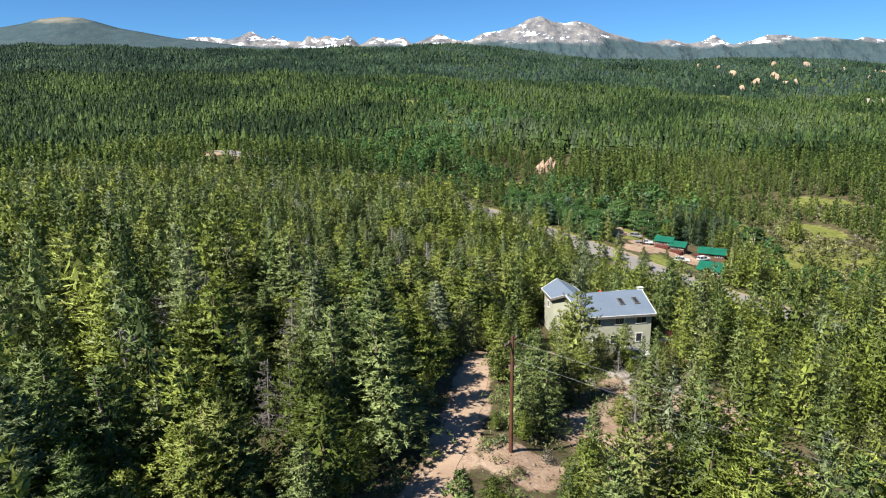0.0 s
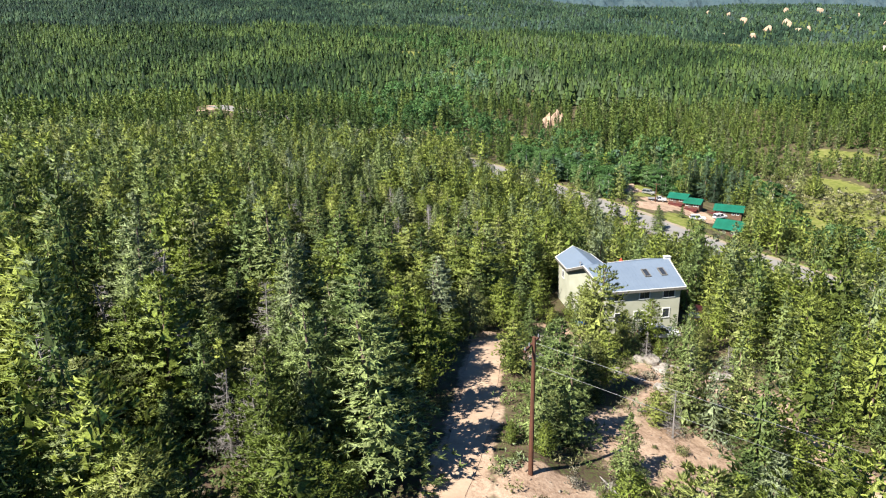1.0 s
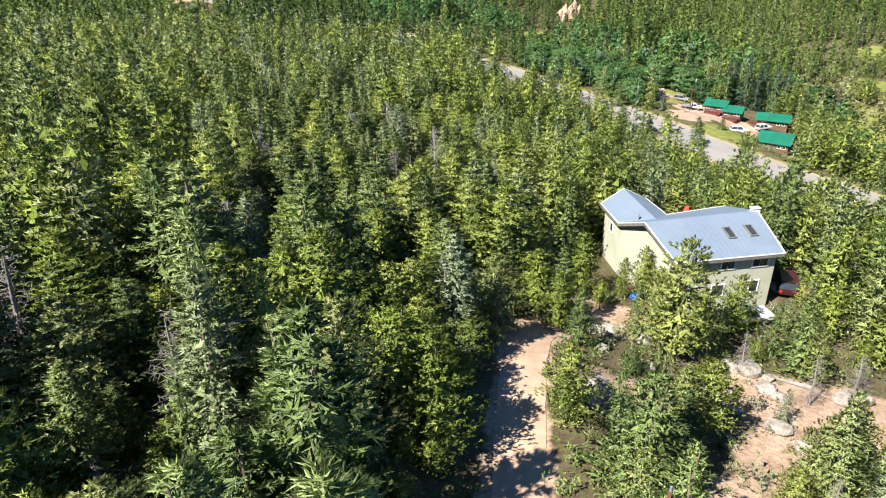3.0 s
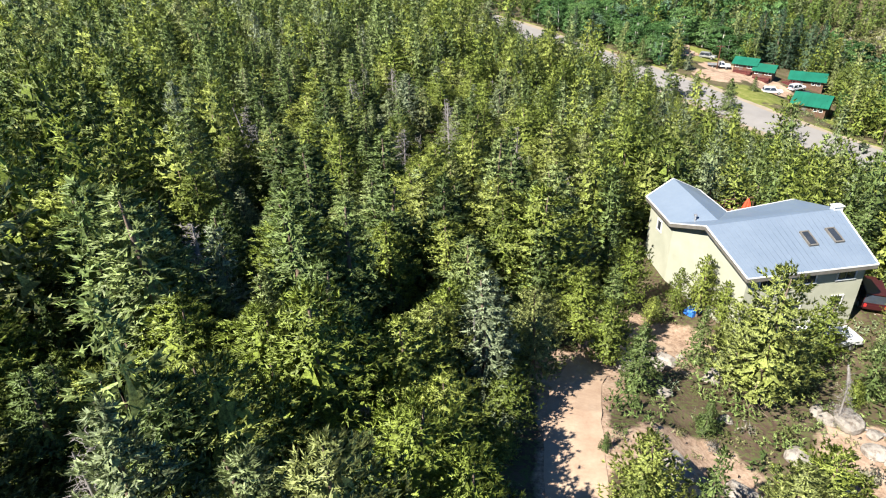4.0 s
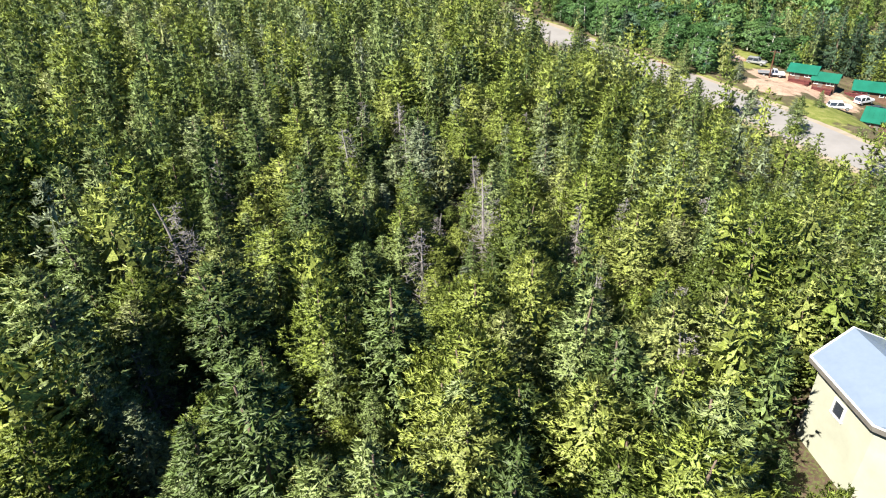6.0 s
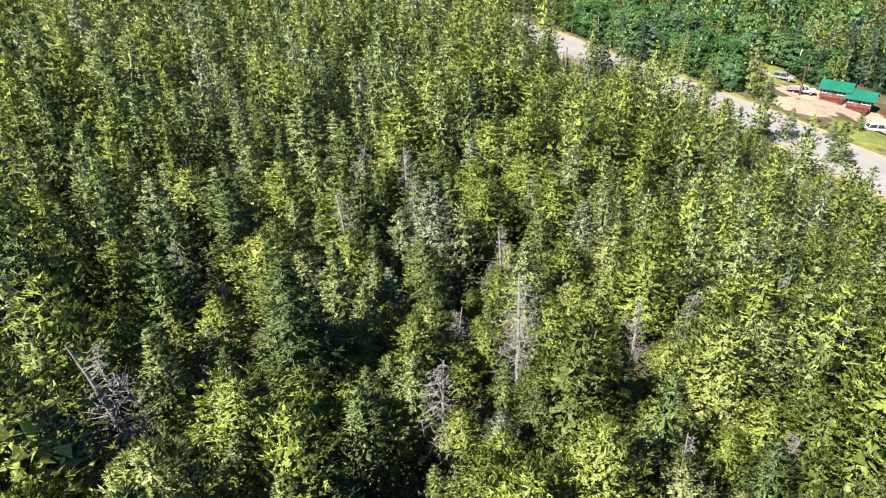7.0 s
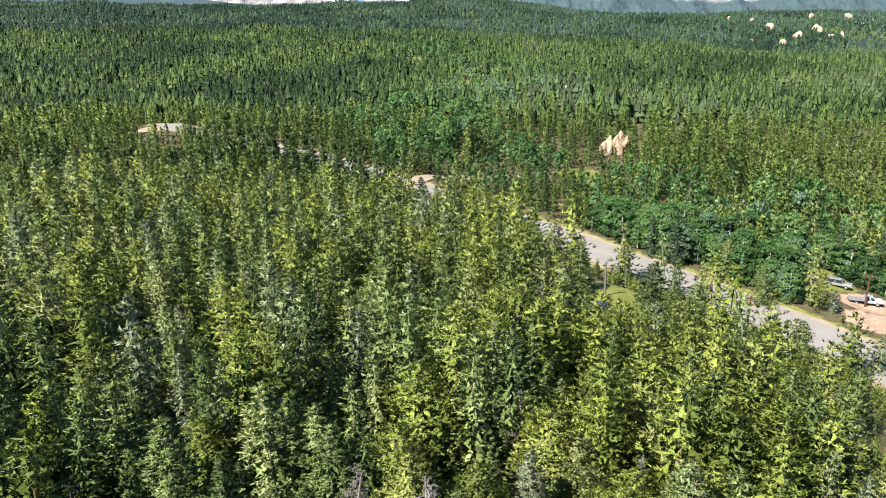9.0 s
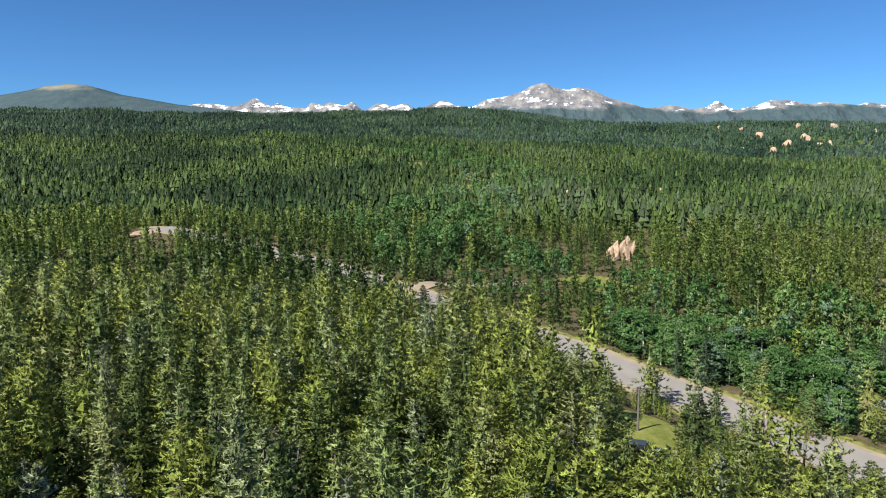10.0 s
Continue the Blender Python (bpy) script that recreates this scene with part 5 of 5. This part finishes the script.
def build_pole(x, y, high, arm, label, turn=0.0, lean=0.0, material=None):
    base = new("utility_pole")
    z = ground_z(x, y)
    base.matrix_basis = pose(x, y, z, 0, lean, turn)
    tagged(base, label, "utility pole")
    part("pole", rod(bmesh.new(), (0, 0, -0.6), (0, 0, high), 0.17, 0.11, 10), material or M_POLE, base)
    for k in range(arm):
        zz = high - 0.5 - 0.9 * k
        bar = part("crossarm", box(0, 0.14, zz, 2.2, 0.11, 0.13), M_POLE, base)
        for u in (-1.0, -0.4, 0.4, 1.0):
            part("insulator", rod(bmesh.new(), (u, 0.14, zz + 0.05), (u, 0.14, zz + 0.25), 0.05, 0.035), M_STEEL, bar)
    if arm > 1:
        can = rod(bmesh.new(), (0, -0.34, high - 2.6), (0, -0.34, high - 1.8), 0.24, sides=12)
        part("transformer", can, M_STEEL, base, "grey transformer can")
    return z + high


build_pole(5.1, 48.4, 9.3, 1, "reddish-brown utility pole carrying wires beside the dirt drive", 60)
build_pole(13.4, 197.2, 5.4, 0, "dark bare pole standing on a small lawn", material=M_TRIMDARK)
build_pole(36.8, 200.6, 7.6, 2, "brown utility pole with crossarms beside the road", -30)
build_pole(69.0, 221.5, 6.5, 1, "utility pole beside the dirt lot", -30)


def build_wire(a, b, sag, label):
    cu = bpy.data.curves.new("power_line", "CURVE")
    cu.dimensions, cu.bevel_depth, cu.bevel_resolution = "3D", 0.009, 1
    sp = cu.splines.new("POLY")
    sp.points.add(24)
    for i, p in enumerate(sp.points):
        t = i / 24
        q = Vector(a).lerp(Vector(b), t)
        p.co = (q.x, q.y, q.z - sag * 4 * t * (1 - t), 1)
    cu.materials.append(M_WIRE)
    tagged(new("power_line", cu), label, "power line", "wires between poles")


top = ground_z(5.1, 48.4) + 9.3
build_wire((5.2, 48.3, top - 0.35), (60, 20.6, 20.6), 0.9, "thin pale overhead wire leaving the pole")
build_wire((5.2, 48.2, top - 1.7), (60, 20.2, 19.0), 0.9, "thin pale overhead wire below another wire")


def build_sign(x, y):
    base = new("road_sign")
    base.matrix_basis = pose(x, y, ground_z(x, y), 0, 0, 32)
    tagged(base, "green road sign on two posts beside the road", "road sign")
    for s in (-0.7, 0.7):
        part("post", rod(bmesh.new(), (s, 0, -0.4), (s, 0, 2.4), 0.06), M_STEEL, base)
    part("panel", box(0, -0.08, 2.0, 2.2, 0.05, 0.9), M_SIGN, base)
    for dz, w in ((0.18, 1.5), (-0.15, 1.1)):
        part("lettering", box(0, -0.112, 2.0 + dz, w, 0.01, 0.14), M_TRIMWHITE, base)


build_sign(52.4, 218.0)


def rock(name, x, y, size, seed, material, label, category, sink=0.25, sharp=0.55, detail=3, raised=0.0):
    """A jagged block: a sphere broken by ridged noise and cut by flat facets."""
    r = random.Random(seed)
    bm = bmesh.new()
    bmesh.ops.create_icosphere(bm, subdivisions=detail, radius=1)
    cuts = [(Vector((r.gauss(0, 1), r.gauss(0, 1), r.gauss(0, 0.8))).normalized(), r.uniform(0.5, 0.85)) for _ in range(11)]
    for v in bm.verts:
        d = v.co.normalized()
        k = 1 + sharp * 0.5 * noise.fractal(d * 1.6 + Vector((seed, 0, 0)), 0.8, 2.1, 5)
        p = d * k
        for n, lim in cuts:
            over = p.dot(n) - lim
            if over > 0:
                p -= n * over * 0.85
        v.co = Vector((p.x * size[0], p.y * size[1], p.z * size[2]))
    me = bpy.data.meshes.new(name)
    bm.to_mesh(me)
    bm.free()
    me.materials.append(material)
    ob = new(name, me)
    ob.matrix_basis = pose(x, y, ground_z(x, y) + size[2] * (1 - 2 * sink) * 0.6 + raised, 0, 0, r.uniform(0, 360))
    return tagged(ob, label, category)


for k, (dx, dy, s) in enumerate(((0.4, 0, (3.0, 2.6, 6.2)), (2.6, 1.0, (2.4, 2.2, 7.0)), (-2.2, -0.6, (2.4, 2.2, 5.2)), (4.6, 0.2, (1.9, 1.8, 4.8)), (-4.4, -1.2, (1.9, 1.8, 3.4)), (1.2, -2.0, (1.7, 1.6, 4.0)))):
    tagged(rock("rock_outcrop", 58.5 + dx, 370 + dy, s, 40 + k, M_CRAG, "jagged tan granite outcrop rising above the trees", "rock outcrop", detail=4, raised=1.0), group="blocks of the tan outcrop")
for k, (x, y, s) in enumerate(((69, 532, (3.4, 3, 8.5)), (74, 536, (2.6, 2.4, 7)), (166, 650, (4, 4, 6)), (112, 446, (3, 3, 4)))):
    tagged(rock("crag", x, y, s, 60 + k, M_CRAG, "pale granite crag standing out of distant forest", "crag"), group="distant crags")
rng_c = random.Random(31)
for k in range(26):
    x, y = rng_c.uniform(520, 1050), rng_c.uniform(1250, 1650)
    s = rng_c.uniform(3, 7)
    tagged(rock("crag", x, y, (s * 1.6, s, s * 0.6 + 6), 200 + k, M_CRAG, "pale granite crag standing out of distant forest", "crag", detail=2), group="distant crags")
for k in range(9):
    tagged(rock("crag", 620 + 22 * k, 980 + rng_c.uniform(-20, 20), (11, 7, 10), 260 + k, M_BOULDER, "pale granite crag standing out of distant forest", "crag", detail=3), group="distant crags")
rng_b = random.Random(12)
for k in range(34):
    a, d = rng_b.uniform(0, 6.28), rng_b.uniform(0, 1) ** 0.5
    cx, cy, rr = rng_b.choice(((11.5, 69, 4.0), (19, 70, 4.0), (16, 63, 6), (64, 236, 4), (12, 78, 5), (24, 74, 5)))
    x, y = cx + math.cos(a) * d * rr, cy + math.sin(a) * d * rr
    s = rng_b.uniform(0.3, 1.0)
    tagged(rock("boulder", x, y, (s * 1.3, s, s * 0.75), 90 + k, M_BOULDER, "weathered grey boulder on bare ground", "boulder", detail=2), group="boulders below the house")


rock("dirt_mound", 64.0, 237.0, (4.6, 3.2, 1.3), 77, M_DIRT, "bank of bare tan dirt at the edge of the lot", "dirt mound", detail=4)


def build_log(x, y, length, turn, seed):
    """A fallen grey trunk with broken stubs."""
    g = np.random.default_rng(seed)
    v, f = join(stem(g, length, 0.14, 7, bend=0.02, start=0.0), bare_limbs(g, length, 0.5, 8, 0.1, 0.95, 0, 0.03))
    v = np.stack([v[:, 2] - length / 2, v[:, 1], v[:, 0] + 0.14], 1)
    ob = mesh_object("fallen_log", v, f, M_DEAD)
    rise = math.degrees(math.atan2(ground_z(x + math.cos(turn), y + math.sin(turn)) - ground_z(x - math.cos(turn), y - math.sin(turn)), 2))
    ob.matrix_basis = pose(x, y, ground_z(x, y), 0, -rise, math.degrees(turn))
    tagged(ob, "weathered grey log lying on the forest floor", "fallen log", "fallen logs")


for k in range(26):
    x, y = rng_b.uniform(-32, 30), rng_b.uniform(36, 125)
    if abs(x - 3) > 4 and math.hypot(x - 22, y - 92) > 11:
        build_log(x, y, rng_b.uniform(3, 7), rng_b.uniform(0, 6.28), 900 + k)


def build_tarp(x, y):
    bm = bmesh.new()
    bmesh.ops.create_grid(bm, x_segments=10, y_segments=8, size=0.5)
    for v in bm.verts:
        d = max(abs(v.co.x), abs(v.co.y)) * 2
        v.co = Vector((v.co.x * 1.5, v.co.y * 1.0, 0.6 * (1 - d ** 3) + 0.12 * noise.noise(v.co * 7)))
    bmesh.ops.solidify(bm, geom=bm.faces[:], thickness=0.02)
    me = bpy.data.meshes.new("tarpaulin")
    bm.to_mesh(me)
    bm.free()
    me.materials.append(M_BLUETARP)
    ob = new("tarpaulin", me)
    ob.matrix_basis = pose(x, y, ground_z(x, y) + 0.05, 0, 0, 35)
    tagged(ob, "crumpled blue tarpaulin over a heap beside the house", "tarpaulin")


build_tarp(16.8, 88.6)


def build_deck(x, y, z, turn):
    """A raised timber deck with a rail behind the house."""
    base = new("deck")
    base.matrix_basis = pose(x, y, z, 0, 0, turn)
    tagged(base, "raised brown timber deck with a plain rail behind the house", "deck")
    foot = ground_z(x, y) - z - 0.4
    for k in range(20):
        part("plank", box(-2.9 + 0.305 * k, 0, -0.02, 0.295, 3.8, 0.04), M_LOG, base)
    for sx in (-2.9, 0, 2.9):
        for sy in (-1.8, 1.8):
            part("post", box(sx, sy, (foot - 0.05) / 2, 0.14, 0.14, -foot - 0.05), M_LOG, base)
            if sy > 0:
                part("rail_post", box(sx, sy, 0.5, 0.09, 0.09, 1.0), M_LOG, base)
    for zz in (0.5, 0.98):
        part("rail", box(0, 1.86, zz, 5.9, 0.05, 0.09), M_LOG, base)


def build_umbrella(x, y, z):
    """A folded garden umbrella on its foot."""
    base = new("umbrella")
    base.location = (x, y, z)
    tagged(base, "folded bright red garden umbrella standing on the deck", "umbrella")
    part("foot", rod(bmesh.new(), (0, 0, 0), (0, 0, 0.1), 0.25, 0.2, 12), M_STEEL, base)
    part("pole", rod(bmesh.new(), (0, 0, 0.1), (0, 0, 2.35), 0.025), M_STEEL, base)
    bm = bmesh.new()
    rings = [(0.75, 0.30), (1.0, 0.40), (1.5, 0.32), (2.0, 0.18), (2.3, 0.04)]
    vs = [[bm.verts.new((r * (1 + 0.18 * (-1) ** j) * math.cos(j * math.pi / 8), r * (1 + 0.18 * (-1) ** j) * math.sin(j * math.pi / 8), h)) for j in range(16)] for h, r in rings]
    for a, b in zip(vs, vs[1:]):
        for j in range(16):
            bm.faces.new((a[j], a[(j + 1) % 16], b[(j + 1) % 16], b[j]))
    part("canopy", bm, M_RED, base, "folded red canopy")


def build_box_chair(x, y, z, turn):
    """A red garden chair with slatted back."""
    base = new("garden_chair")
    base.matrix_basis = pose(x, y, z, 0, 0, turn)
    tagged(base, "bright red garden chair on the timber deck", "chair")
    part("seat", box(0, 0, 0.42, 0.6, 0.55, 0.05, bevel=0.015), M_RED, base)
    for k in range(4):
        part("back_slat", box(-0.21 + 0.14 * k, 0.27, 0.78, 0.12, 0.03, 0.7), M_RED, base)
    for sx in (-0.26, 0.26):
        part("armrest", box(sx * 1.15, 0.0, 0.64, 0.1, 0.6, 0.03), M_RED, base)
        for sy in (-0.24, 0.24):
            part("leg", box(sx, sy, 0.2, 0.06, 0.06, 0.4), M_RED, base)


DECK = 13.55
build_deck(23.3, 98.7, DECK, 9)
build_umbrella(23.9, 98.0, DECK)
build_box_chair(23.1, 98.4, DECK, 200)
